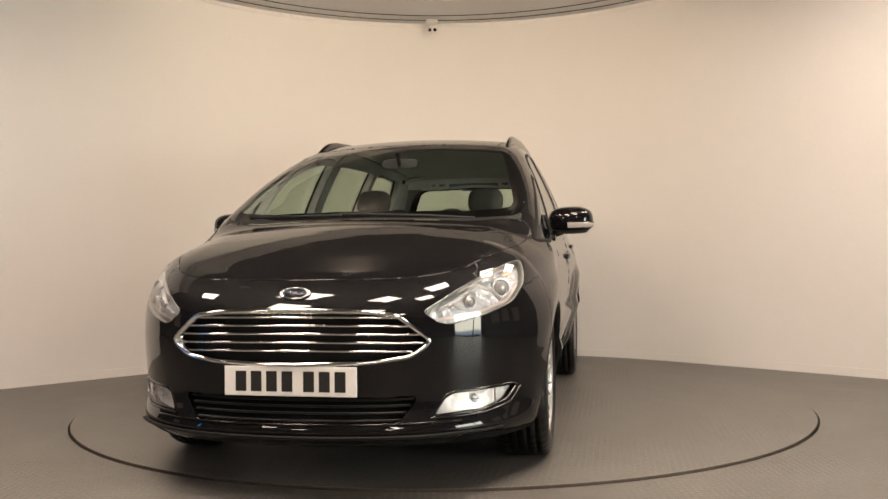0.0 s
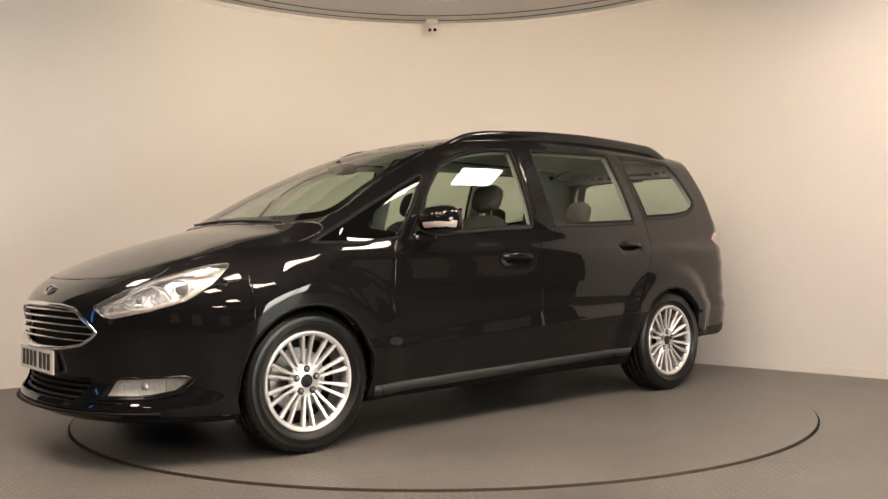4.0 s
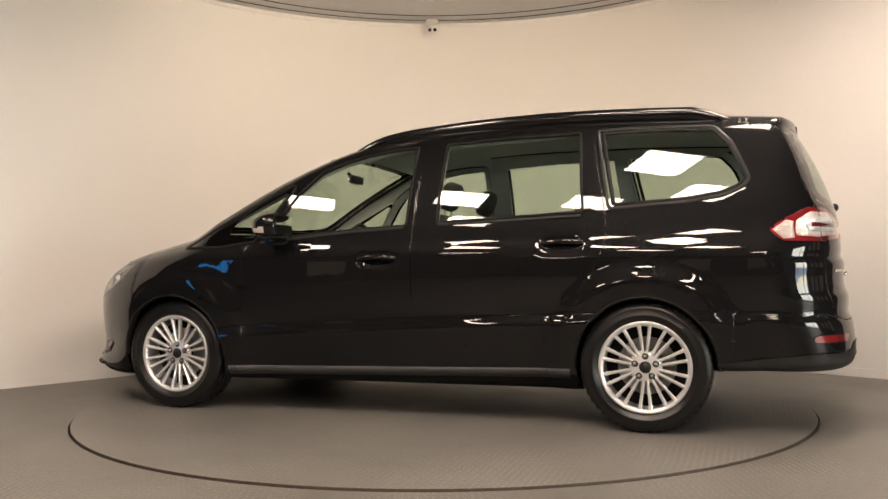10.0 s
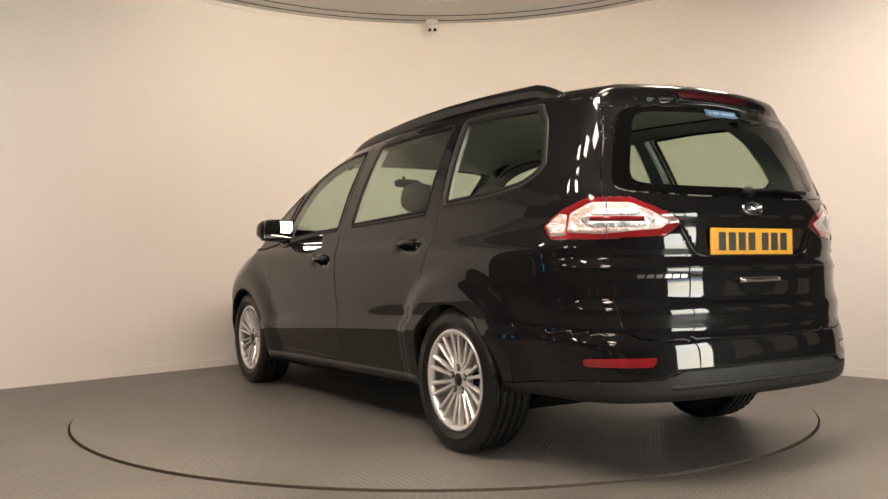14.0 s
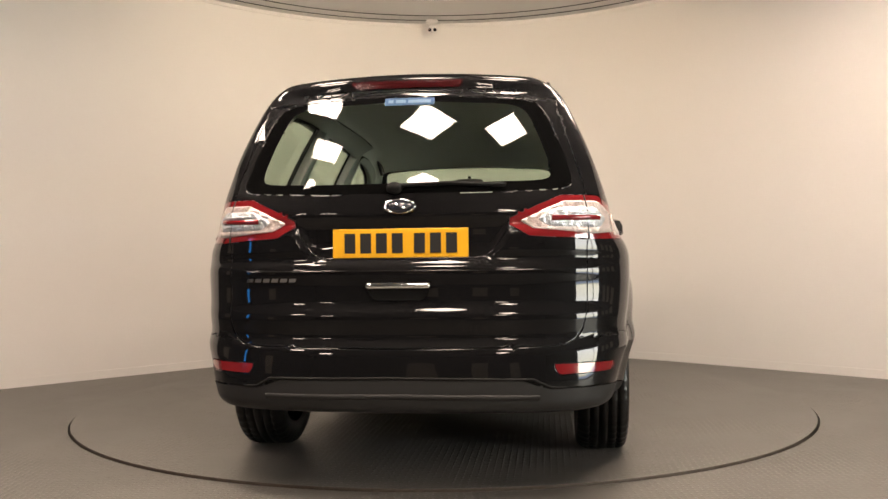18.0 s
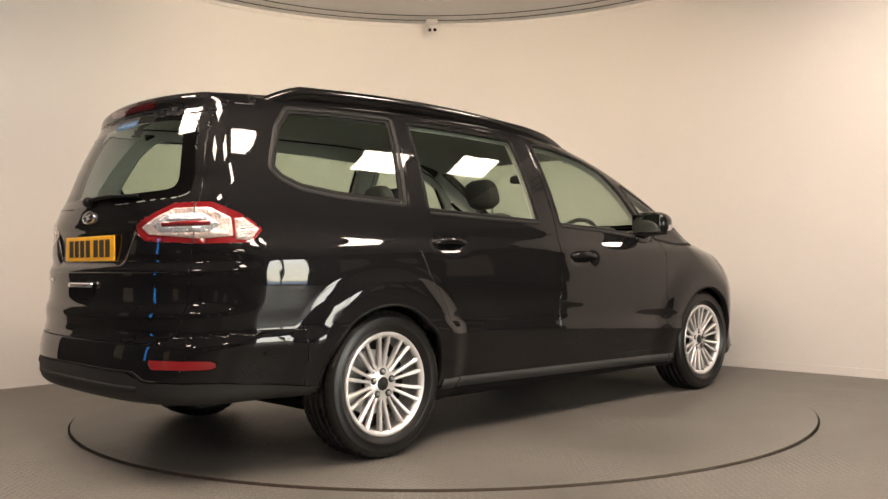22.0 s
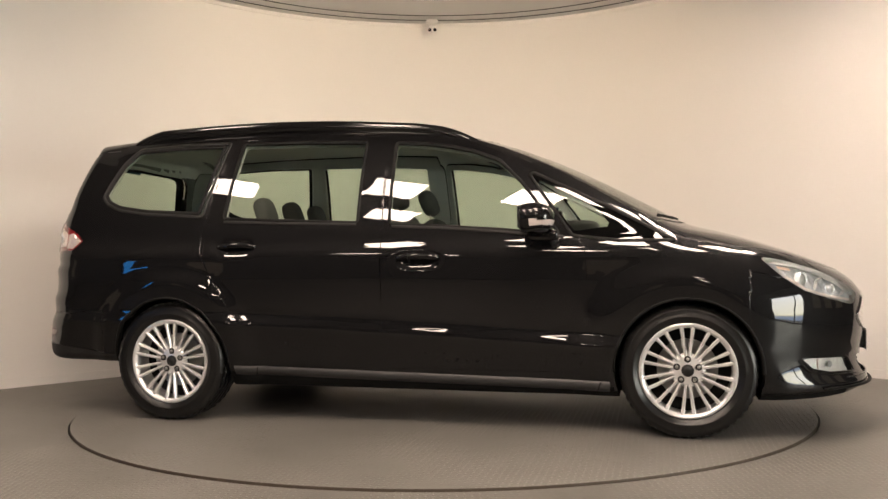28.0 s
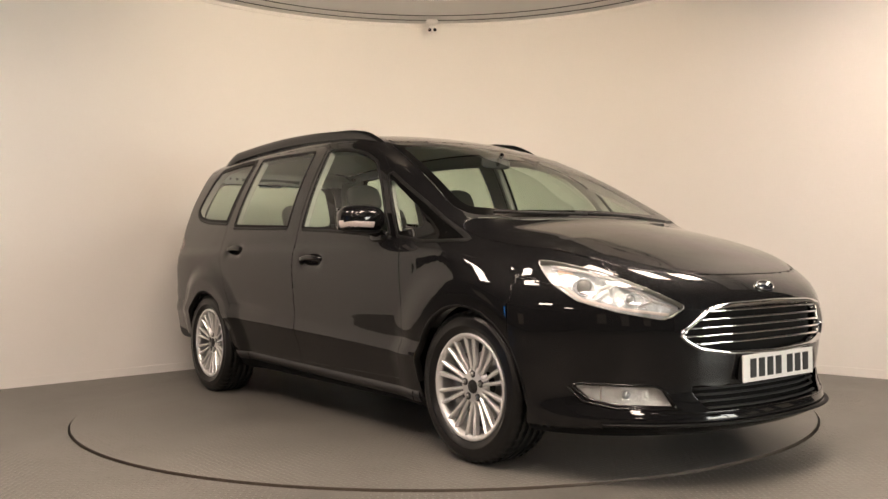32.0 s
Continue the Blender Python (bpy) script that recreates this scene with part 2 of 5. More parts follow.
def shape(p):
    """Less than nought inside the car's outer skin."""
    x, y, z = p[..., 0], np.abs(p[..., 1]), p[..., 2]
    xs = x + 0.12 * y * y * np.clip((1.75 - x) / 0.3, 0, 1) * np.clip((x + 0.6) / 0.8, 0, 1)
    slope = (TOP(xs + 0.01) - TOP(xs - 0.01)) / 0.02
    top = (z - TOP(xs) + 0.085 * y * y) / np.sqrt(1 + slope ** 2)
    r1, r2 = np.hypot(x - 1.4245, z - 0.335), np.hypot(x + 1.4245, z - 0.335)
    k1, k2 = np.clip((0.62 - r1) / 0.20, 0, 1), np.clip((0.57 - r2) / 0.14, 0, 1)
    flare = (0.028 * k1 * k1 * (3 - 2 * k1) + 0.033 * k2 * k2 * (3 - 2 * k2)) * np.clip((0.98 - z) / 0.18, 0, 1)
    h = np.clip((z - 0.9) / 0.18, 0, 1)
    h = h * h * (3 - 2 * h)
    cabin = 1 - np.where(x < -0.3, 0.025, 0.017) * (x + 0.3) ** 2
    rise = 0.05 * (0.75 - np.clip(x, -1.3, 1.2)) * np.clip((0.85 - z) / 0.25, 0, 1)
    zs = z - rise
    scoop = 0.011 * np.exp(-((np.abs(x) - 0.86) / 0.27) ** 2) * np.exp(-((zs - 0.525) / 0.036) ** 2)
    bowls = sum(np.exp(-((x - bx) / 0.105) ** 4 - ((z - bz) / 0.034) ** 2) for bx, bz in ((0.055, 0.898), (-1.005, 0.968)))
    side = (y - WIDE(zs) * (PLAN(x) * (1 - h) + cabin * h) - flare + scoop + 0.020 * bowls) * (1 - 0.07 * h)
    nose = x - NOSE(z) + 0.28 * y ** 2 + 0.5 * y ** 4
    up = np.clip((z - 1.06) / 0.2, 0, 1)
    up = up * up * (3 - 2 * up)
    tail = TAIL(z) + (0.06 + 0.19 * up) * y ** 2 + (0.40 - 0.24 * up) * y ** 4 - x
    wide = 0.335 + 0.55 * np.clip(z - 0.90, 0, 0.12)
    k = np.clip((y - wide + 0.02) / 0.05, 0, 1)
    tail = tail - 0.020 * k * k * (3 - 2 * k) * np.exp(-((z - 0.967) / 0.062) ** 4)
    f = smax(side, top, 0.10 + 0.20 * np.clip((x - 1.2) / 0.5, 0, 1))
    f = smax(f, nose, 0.07)
    f = smax(f, tail, 0.05 + 0.06 * np.clip((1.3 - z) / 0.3, 0, 1))
    return smax(f, 0.19 + 0.13 * np.clip((-1.58 - x) / 0.22, 0, 1) - z, 0.05)


def gradient(p, e=0.002):
    g = np.stack([shape(p + d) - shape(p - d) for d in np.eye(3) * e], -1)
    return g / np.maximum(np.linalg.norm(g, axis=-1, keepdims=True), 1e-9)


def settle(p, d, turns=8):
    """Slide points along d on to the skin."""
    for _ in range(turns):
        f = shape(p)
        s = (shape(p + d * 0.002) - shape(p - d * 0.002)) / 0.004
        s = np.where(np.abs(s) < 0.15, 0.15 * np.where(s < 0, -1, 1), s)
        p = p - d * np.clip(f / s, -0.04, 0.04)[..., None]
    return p


# ---------------------------------------------------------------- car skin: one lattice on half of the shape, cut into panels
def smooth_loop(pts, radius):
    """Round the corners of a closed outline."""
    p = np.array(pts, float)
    out = []
    for i in range(len(p)):
        a, c, b = p[i - 1], p[i], p[(i + 1) % len(p)]
        la, lb = np.linalg.norm(a - c), np.linalg.norm(b - c)
        s, e = c + (a - c) / la * min(radius, 0.45 * la), c + (b - c) / lb * min(radius, 0.45 * lb)
        for t in (0, 0.25, 0.5, 0.75, 1):
            out.append((1 - t) ** 2 * s + 2 * t * (1 - t) * c + t * t * e)
    return np.array(out)


def outline_distance(uv, poly):
    """Signed distance to a closed outline (inside negative) and the nearest point of it."""
    close = np.all((uv > poly.min(0) - 0.06) & (uv < poly.max(0) + 0.06), axis=1)
    far, spot = np.full(len(uv), 1.0), np.zeros_like(uv)
    far[close], spot[close] = near_outline(uv[close], poly)
    return far, spot


def near_outline(uv, poly):
    best = np.full(len(uv), 1e9)
    near = np.zeros_like(uv)
    inside = np.zeros(len(uv), bool)
    for a, b in zip(poly, np.roll(poly, -1, 0)):
        d = b - a
        t = np.clip(((uv - a) @ d) / max(d @ d, 1e-12), 0, 1)
        q = a + t[:, None] * d
        s = np.hypot(*(uv - q).T)
        hit = s < best
        best[hit], near[hit] = s[hit], q[hit]
        cross = (a[1] > uv[:, 1]) != (b[1] > uv[:, 1])
        xc = a[0] + (uv[:, 1] - a[1]) / np.where(abs(d[1]) < 1e-12, 1e-12, d[1]) * d[0]
        inside ^= cross & (uv[:, 0] < xc)
    return np.where(inside, -best, best), near


R2 = math.sqrt(0.5)
VIEWS = {  # two axes of the outline and the way it is pressed on to the skin
    "side": ((1, 0, 0), (0, 0, 1), (0, 1, 0)),
    "front": ((0, 1, 0), (0, 0, 1), (1, 0, 0)),
    "rear": ((0, 1, 0), (0, 0, 1), (-1, 0, 0)),
    "top": ((1, 0, 0), (0, 1, 0), (0, 0, 1)),
    "bow": ((R2, -R2, 0), (0, 0, 1), (R2, R2, 0)),
    "stern": ((R2, R2, 0), (0, 0, 1), (-R2, R2, 0)),
}


def circle(x, z, r, n=48):
    return [(x + r * math.cos(2 * math.pi * i / n), z + r * math.sin(2 * math.pi * i / n)) for i in range(n)]


CUTS = []


def cut(name, view, outline, rounding):
    """Mark an outline on the skin, seen from one of the views."""
    CUTS.append((name, view, outline, rounding))


cut("arch_front", "side", circle(1.4245, 0.335, 0.360), 0)
cut("arch_rear", "side", circle(-1.4245, 0.335, 0.360), 0)
cut("corner_glass", "side", [(1.375, 0.985), (1.03, 1.170), (0.655, 1.355), (0.635, 1.342), (0.865, 1.015), (1.10, 0.985)], 0.012)
cut("front_window", "side", [(0.80, 1.022), (0.50, 1.052), (0.195, 1.075), (-0.115, 1.090), (-0.125, 1.557), (0.047, 1.545), (0.19, 1.522), (0.324, 1.490), (0.47, 1.431), (0.60, 1.30)], 0.02)
cut("rear_window", "side", [(-0.295, 1.103), (-0.30, 1.566), (-0.685, 1.583), (-1.068, 1.590), (-1.106, 1.142), (-0.7, 1.122)], 0.02)
cut("quarter_glass", "side", [(-1.243, 1.156), (-1.160, 1.600), (-1.471, 1.602), (-1.770, 1.588), (-1.857, 1.495), (-1.917, 1.364), (-1.944, 1.295), (-1.905, 1.250), (-1.815, 1.210), (-1.62, 1.180)], 0.022)
cut("windscreen", "top", [(1.435, -0.9), (1.435, 0.0), (1.425, 0.25), (1.38, 0.5), (1.275, 0.735), (1.18, 0.772), (0.70, 0.672), (0.42, 0.602), (0.40, 0.57), (0.43, 0.3), (0.44, 0.0), (0.44, -0.9)], 0.06)
cut("tailgate_glass", "rear", [(-0.9, 1.555), (0.0, 1.555), (0.49, 1.535), (0.55, 1.49), (0.615, 1.33), (0.66, 1.19), (0.62, 1.165), (0.3, 1.15), (-0.9, 1.15)], 0.05)
cut("windscreen_clear", "top", [(1.365, -0.9), (1.365, 0.0), (1.355, 0.25), (1.31, 0.5), (1.215, 0.70), (1.15, 0.715), (0.72, 0.630), (0.50, 0.575), (0.485, 0.54), (0.51, 0.3), (0.52, 0.0), (0.52, -0.9)], 0.05)
cut("tailgate_clear", "rear", [(-0.9, 1.530), (0.0, 1.530), (0.43, 1.514), (0.485, 1.48), (0.545, 1.33), (0.58, 1.220), (0.54, 1.198), (0.3, 1.190), (-0.9, 1.190)], 0.06)
cut("corner_clear", "side", [(1.06, 1.060), (0.99, 1.150), (0.665, 1.325), (0.655, 1.318), (0.875, 1.038)], 0.012)
cut("headlamp", "bow", [(1.265, 0.703), (1.123, 0.773), (0.958, 0.835), (0.765, 0.885), (0.686, 0.892), (0.705, 0.85), (0.74, 0.800), (0.841, 0.728), (0.991, 0.686), (1.168, 0.653), (1.21, 0.662)], 0.02)
cut("fog_lamp", "bow", [(1.225, 0.310), (1.176, 0.377), (1.141, 0.392), (0.845, 0.400), (0.815, 0.392), (0.881, 0.339), (0.991, 0.318)], 0.012)
cut("tail_lamp", "stern", [(-0.845, 1.032), (-0.919, 1.090), (-1.035, 1.142), (-1.20, 1.140), (-1.30, 1.098), (-1.405, 1.042), (-1.335, 0.985), (-1.077, 0.971), (-0.88, 0.975)], 0.012)
cut("grille", "front", [(-0.9, 0.712), (0.0, 0.712), (0.28, 0.706), (0.40, 0.690), (0.518, 0.596), (0.50, 0.57), (0.44, 0.535), (0.30, 0.515), (0.0, 0.508), (-0.9, 0.508)], 0.025)
cut("intake", "front", [(-0.9, 0.380), (0.0, 0.380), (0.47, 0.385), (0.44, 0.34), (0.40, 0.292), (0.0, 0.290), (-0.9, 0.290)], 0.02)
cut("rear_reflector", "stern", [(-1.28, 0.468), (-1.03, 0.470), (-0.995, 0.488), (-1.03, 0.503), (-1.30, 0.505)], 0.008)
cut("bonnet", "top", [(2.240, -0.9), (2.240, 0.0), (2.23, 0.22), (2.195, 0.40), (2.15, 0.50), (2.06, 0.61), (1.9, 0.695), (1.6, 0.785), (1.3, 0.815), (1.27, 0.79), (1.405, 0.5), (1.447, 0.25), (1.457, 0.0), (1.457, -0.9)], 0.05)
cut("roof_panel", "top", [(0.43, -0.9), (0.43, 0.0), (0.39, 0.3), (0.36, 0.535), (0.0, 0.545), (-1.0, 0.55), (-1.9, 0.535), (-1.96, 0.0), (-1.96, -0.9)], 0)
cut("spoiler", "top", [(-1.965, -0.9), (-1.965, 0.0), (-1.91, 0.53), (-1.94, 0.60), (-2.6, 0.60), (-2.6, -0.9)], 0)
cut("spoiler_lip", "rear", [(-0.9, 1.582), (0.0, 1.582), (0.45, 1.576), (0.58, 1.56), (0.66, 1.56), (0.66, 1.9), (-0.9, 1.9)], 0)
cut("tailgate", "rear", [(-0.9, 1.8), (0.58, 1.8), (0.60, 1.5), (0.665, 1.3), (0.71, 1.15), (0.705, 0.7), (0.68, 0.61), (0.62, 0.572), (0.0, 0.565), (-0.9, 0.565)], 0.05)
cut("front_door", "side", [(0.90, 0.315), (0.93, 0.45), (0.945, 0.62), (0.93, 0.94), (0.90, 1.0), (0.62, 1.375), (0.50, 1.458), (0.36, 1.527), (0.195, 1.572), (0.03, 1.594), (-0.16, 1.597), (-0.155, 1.0), (-0.15, 0.315)], 0.04)
cut("rear_door", "side", [(-0.158, 0.315), (-0.163, 1.0), (-0.168, 1.599), (-0.6, 1.611), (-1.128, 1.614), (-1.225, 1.13), (-1.235, 0.98), (-1.16, 0.82), (-1.045, 0.64), (-0.99, 0.47), (-0.985, 0.315)], 0.06)
cut("sill_trim", "side", [(1.05, 0.222), (1.05, 0.272), (-1.03, 0.314), (-1.03, 0.264)], 0)
cut("rear_valance", "stern", [(-0.45, 0.12), (-0.45, 0.362), (-0.66, 0.366), (-1.0, 0.414), (-1.33, 0.418), (-1.41, 0.452), (-2.4, 0.460), (-2.4, 0.12)], 0.03)
CELL = 0.0155


def skin_lattice():
    """Half of a box in squares, drawn on to the shape along rays from its spine."""
    ax = np.linspace(-2.4, 2.4, int(4.8 / CELL) + 1)
    ay = np.linspace(0, 0.93, int(0.93 / CELL) + 1)
    az = np.linspace(0.2, 1.6, int(1.4 / CELL) + 1)
    index, pts, faces = {}, [], []

    def vid(p):
        k = (round(p[0] * 1e4), round(p[1] * 1e4), round(p[2] * 1e4))
        if k not in index:
            index[k] = len(pts)
            pts.append(p)
        return index[k]

    def sheet(a, b, f, flip):
        ids = [[vid(f(u, v)) for v in b] for u in a]
        for i in range(len(a) - 1):
            for j in range(len(b) - 1):
                q = (ids[i][j], ids[i + 1][j], ids[i + 1][j + 1], ids[i][j + 1])
                faces.append(q[::-1] if flip else q)

    sheet(ax, az, lambda u, v: (u, 0.93, v), True)
    sheet(ax, ay, lambda u, v: (u, v, 1.6), False)
    sheet(ax, ay, lambda u, v: (u, v, 0.2), True)
    sheet(ay, az, lambda u, v: (2.4, u, v), False)
    sheet(ay, az, lambda u, v: (-2.4, u, v), True)
    p = np.array(pts)
    o = np.stack([np.clip(p[:, 0] * 0.72, -1.75, 1.65), 0 * p[:, 1], 0.55 + 0.25 * np.clip((0.9 - p[:, 0]) / 1.2, 0, 1)], -1)
    d = p - o
    lo, hi = np.full(len(p), 0.02), np.full(len(p), 2.2)
    steps = np.linspace(0.05, 2.2, 60)
    done = np.zeros(len(p), bool)
    for s0, s1 in zip(steps[:-1], steps[1:]):
        out = (shape(o + d * s1) > 0) & ~done
        lo[out], hi[out] = s0, s1
        done |= out
    for _ in range(24):
        m = (lo + hi) / 2
        inn = shape(o + d * m[:, None]) < 0
        lo, hi = np.where(inn, m, lo), np.where(inn, hi, m)
    return o + d * ((lo + hi) / 2)[:, None], np.array(faces)


def cut_skin():
    """The lattice with its points drawn on to the panel outlines, and a panel name for each face."""
    p, faces = skin_lattice()
    nrm = gradient(p)
    locked = np.zeros(len(p), bool)
    dist = {}
    for name, view, poly, radius in CUTS:
        u, v, d = (np.array(a, float) for a in VIEWS[view])
        poly = smooth_loop(poly, radius) if radius else np.array(poly, float)
        uv = np.stack([p @ u, p @ v], -1)
        s, near = outline_distance(uv, poly)
        faced = nrm @ d > 0.12
        away = (uv - near) / np.maximum(np.abs(s), 1e-6)[:, None]
        across = np.einsum("ij,ij->i", away @ np.stack([u, v]), nrm)
        limit = 0.62 * CELL * np.maximum(0.3, np.sqrt(np.maximum(0.0, 1 - across ** 2)))
        snap = faced & (np.abs(s) < limit) & ~locked
        snap &= ~((p[:, 1] < 1e-6) & (np.abs(near @ np.array([0, 0])) > 1))
        if snap.any():
            q = p[snap] + (near[snap] - uv[snap]) @ np.stack([u, v])
            q = settle(q, d)
            ok = np.linalg.norm(q - p[snap], axis=1) < 0.06
            ids = np.where(snap)[0][ok]
            mid = p[ids][:, 1] < 1e-6
            p[ids] = q[ok]
            p[ids[mid], 1] = 0
            locked[ids] = True
            nrm[ids] = gradient(p[ids])
        uv = np.stack([p @ u, p @ v], -1)
        s, near = outline_distance(uv, poly)
        s[np.abs(s) < 1e-4] = 0
        dist[name] = np.where(nrm @ d > 0.05, s, 1.0)
    nrm = gradient(p)
    c, cn = p[faces].mean(1), nrm[faces].mean(1)
    label = np.full(len(faces), "", dtype="U20")

    def claim(name, mask):
        label[(label == "") & mask] = name

    inside = {n: dist[n][faces].sum(1) < 0 for n in dist}
    under = cn[:, 2] < -0.55
    for xc, n in ((1.4245, "arch_front"), (-1.4245, "arch_rear")):
        claim("gone", (np.hypot(c[:, 0] - xc, c[:, 2] - 0.335) < 0.367) & (c[:, 1] > 0.62) & (inside[n] | under | (cn[:, 1] < 0.2)))
        claim("gone", inside[n] & (c[:, 1] > 0.62))
    claim("underbody", (under | ((np.abs(c[:, 0]) < 1.06) & (c[:, 2] < 0.243))) & (c[:, 2] < 0.32) & (np.abs(c[:, 0]) < 2.2))
    side = (c[:, 1] > 0.5)
    claim("corner_glass", inside["corner_clear"] & side)
    claim("corner_border", inside["corner_glass"] & side)
    for n in ("front_window", "rear_window", "quarter_glass"):
        claim(n, inside[n] & side)
    claim("windscreen", inside["windscreen_clear"] & (c[:, 2] > 1.0))
    claim("windscreen_border", inside["windscreen"] & (c[:, 2] > 1.0))
    claim("tailgate_glass", inside["tailgate_clear"] & (c[:, 0] < -1.9))
    claim("tailgate_border", inside["tailgate_glass"] & (c[:, 0] < -1.9))
    for n in ("headlamp", "fog_lamp"):
        claim(n, inside[n] & (c[:, 0] > 1.6))
    claim("tail_lamp", inside["tail_lamp"] & (c[:, 0] < -1.9) & (c[:, 1] > 0.3))
    claim("grille", inside["grille"] & (c[:, 0] > 2.0))
    claim("intake", inside["intake"] & (c[:, 0] > 2.0))
    claim("rear_reflector", inside["rear_reflector"] & (c[:, 0] < -2.0))
    claim("rear_valance", inside["rear_valance"] & (c[:, 0] < -1.5) & (c[:, 2] < 0.5))
    claim("rear_valance", (c[:, 0] < -1.72) & (c[:, 2] < 0.352))
    claim("bonnet", inside["bonnet"] & (c[:, 2] > 0.7))
    claim("front_bumper", (c[:, 0] > 2.0) & (c[:, 2] < 0.88) & (c[:, 1] < 0.66))
    claim("scuttle", (c[:, 0] > 1.1) & (c[:, 0] < 1.48) & (cn[:, 2] > 0.5) & (c[:, 2] > 1.03) & (c[:, 1] < 0.76))
    claim("roof_panel", inside["roof_panel"] & (c[:, 2] > 1.4))
    claim("spoiler", (inside["spoiler_lip"] | (inside["spoiler"] & (cn[:, 2] > 0.3))) & (c[:, 2] > 1.54) & (c[:, 0] < -1.93) & (c[:, 1] < 0.605))
    claim("tailgate", inside["tailgate"] & (c[:, 0] < -1.9))
    claim("sill_trim", inside["sill_trim"] & side)
    claim("front_door", inside["front_door"] & side)
    claim("rear_door", inside["rear_door"] & side)
    claim("front_bumper", (c[:, 0] > 1.72) & (c[:, 2] < 0.735 + 0.25 * (2.1 - c[:, 0])))
    claim("rear_bumper", (c[:, 0] < -1.86) & (c[:, 2] < 0.60 + 0.05 * (c[:, 0] + 2.3)))
    claim("front_wing", (c[:, 0] > 0.85) & (c[:, 2] < 1.02))
    claim("sill", (np.abs(c[:, 0]) < 1.3) & (c[:, 2] < 0.4))
    claim("pillar_frame", (c[:, 0] > -0.2))
    claim("rear_wing", label == "")
    return p, faces, nrm, label


SKIN, FACES, NORMALS, LABEL = cut_skin()


def panel(name, mat, parent, labels, mirror="both", gap=0.0025, lift=0.0, tag="", flip_in=False, above=None, below=None):
    """One panel of the skin, with a narrow gap round it. mirror: left, right or both halves in one mesh."""
    pick = FACES[np.isin(LABEL, labels)]
    if above is not None:
        pick = pick[SKIN[pick][:, :, 2].mean(1) > above]
    if below is not None:
        pick = pick[SKIN[pick][:, :, 2].mean(1) <= below]
    bm = bmesh.new()
    for s in ((1,) if mirror == "left" else (-1,) if mirror == "right" else (1, -1)):
        ids = np.unique(pick)
        q = SKIN[ids] + NORMALS[ids] * lift
        vs = {}
        for i, co in zip(ids, q):
            vs[i] = bm.verts.new((co[0], s * co[1], co[2]))
        for f in pick:
            v = [vs[i] for i in (f if s == 1 else f[::-1])]
            if len(set(v)) == 4:
                try:
                    bm.faces.new(v)
                except ValueError:
                    pass
    if mirror == "both":
        bmesh.ops.remove_doubles(bm, verts=[v for v in bm.verts if abs(v.co.y) < 0.002], dist=0.003)
    if gap:
        r = bmesh.ops.inset_region(bm, faces=bm.faces[:], thickness=gap, use_even_offset=False, use_boundary=True)
        bmesh.ops.delete(bm, geom=r["faces"], context="FACES")
    rim = set()
    if gap and mat is PAINT:
        bmesh.ops.inset_region(bm, faces=bm.faces[:], thickness=0.003, use_even_offset=False, use_boundary=True)
        edge = [e for e in bm.edges if e.is_boundary]
        lip = {v for e in edge for v in e.verts if not (mirror == "both" and abs(v.co.y) < 1e-5)}
        bm.verts.index_update()
        rim = {v.index for v in lip}
        out = {}
        for v in lip:
            inner = [e.other_vert(v).co for e in v.link_edges if not e.is_boundary]
            out[v.index] = (v.co - sum(inner, Vector()) / max(1, len(inner))).normalized() if inner else Vector()
        order = list(lip)
        for v, g in zip(order, gradient(np.array([v.co[:] for v in order]))):
            v.co -= Vector(g) * 0.0018
    if flip_in:
        bmesh.ops.reverse_faces(bm, faces=bm.faces[:])
    ob = link(name, bm, mat, parent, tag)
    me = ob.data
    co = np.zeros(len(me.vertices) * 3)
    me.vertices.foreach_get("co", co)
    n = gradient(co.reshape(-1, 3)) * (-1 if flip_in else 1)
    for i in rim:
        v = Vector(n[i]) + 0.55 * out[i]
        n[i] = v.normalized()
    me.normals_split_custom_set_from_vertices(n.tolist())
    return ob


# ---------------------------------------------------------------- the place
def arc_wall_line(r, depth=0.0):
    """The wall's line in plan: a quarter of a circle with straight flanks."""
    c = (0.03, -0.05)
    pts = [(c[0] + (r + depth) * math.sin(a), c[1] + (r + depth) * math.cos(a)) for a in np.radians(np.linspace(-45, 45, 61))]
    k = 3.2
    a, b = pts[0], pts[-1]
    return [(a[0] - k * R2, a[1] - k * R2)] + pts + [(b[0] + k * R2, b[1] - k * R2)]


CEIL = 3.20
WALL_MAT = material("white_wall_paint", (0.80, 0.78, 0.75), rough=0.7, grain=0.03, scale=60, stain=0.08, stain_scale=0.8)
CEIL_MAT = material("ceiling_paint", (0.055, 0.055, 0.055), rough=0.9, grain=0.05, scale=40)
DARK_WALL = material("hall_wall_paint", (0.055, 0.055, 0.055), rough=0.8, grain=0.2, scale=5)
BORDER_MAT = material("ceiling_border_paint", (0.66, 0.65, 0.63), rough=0.85, grain=0.05, scale=40)
LED = emitter("led_panel", (1.0, 0.80, 0.655), 53.0)


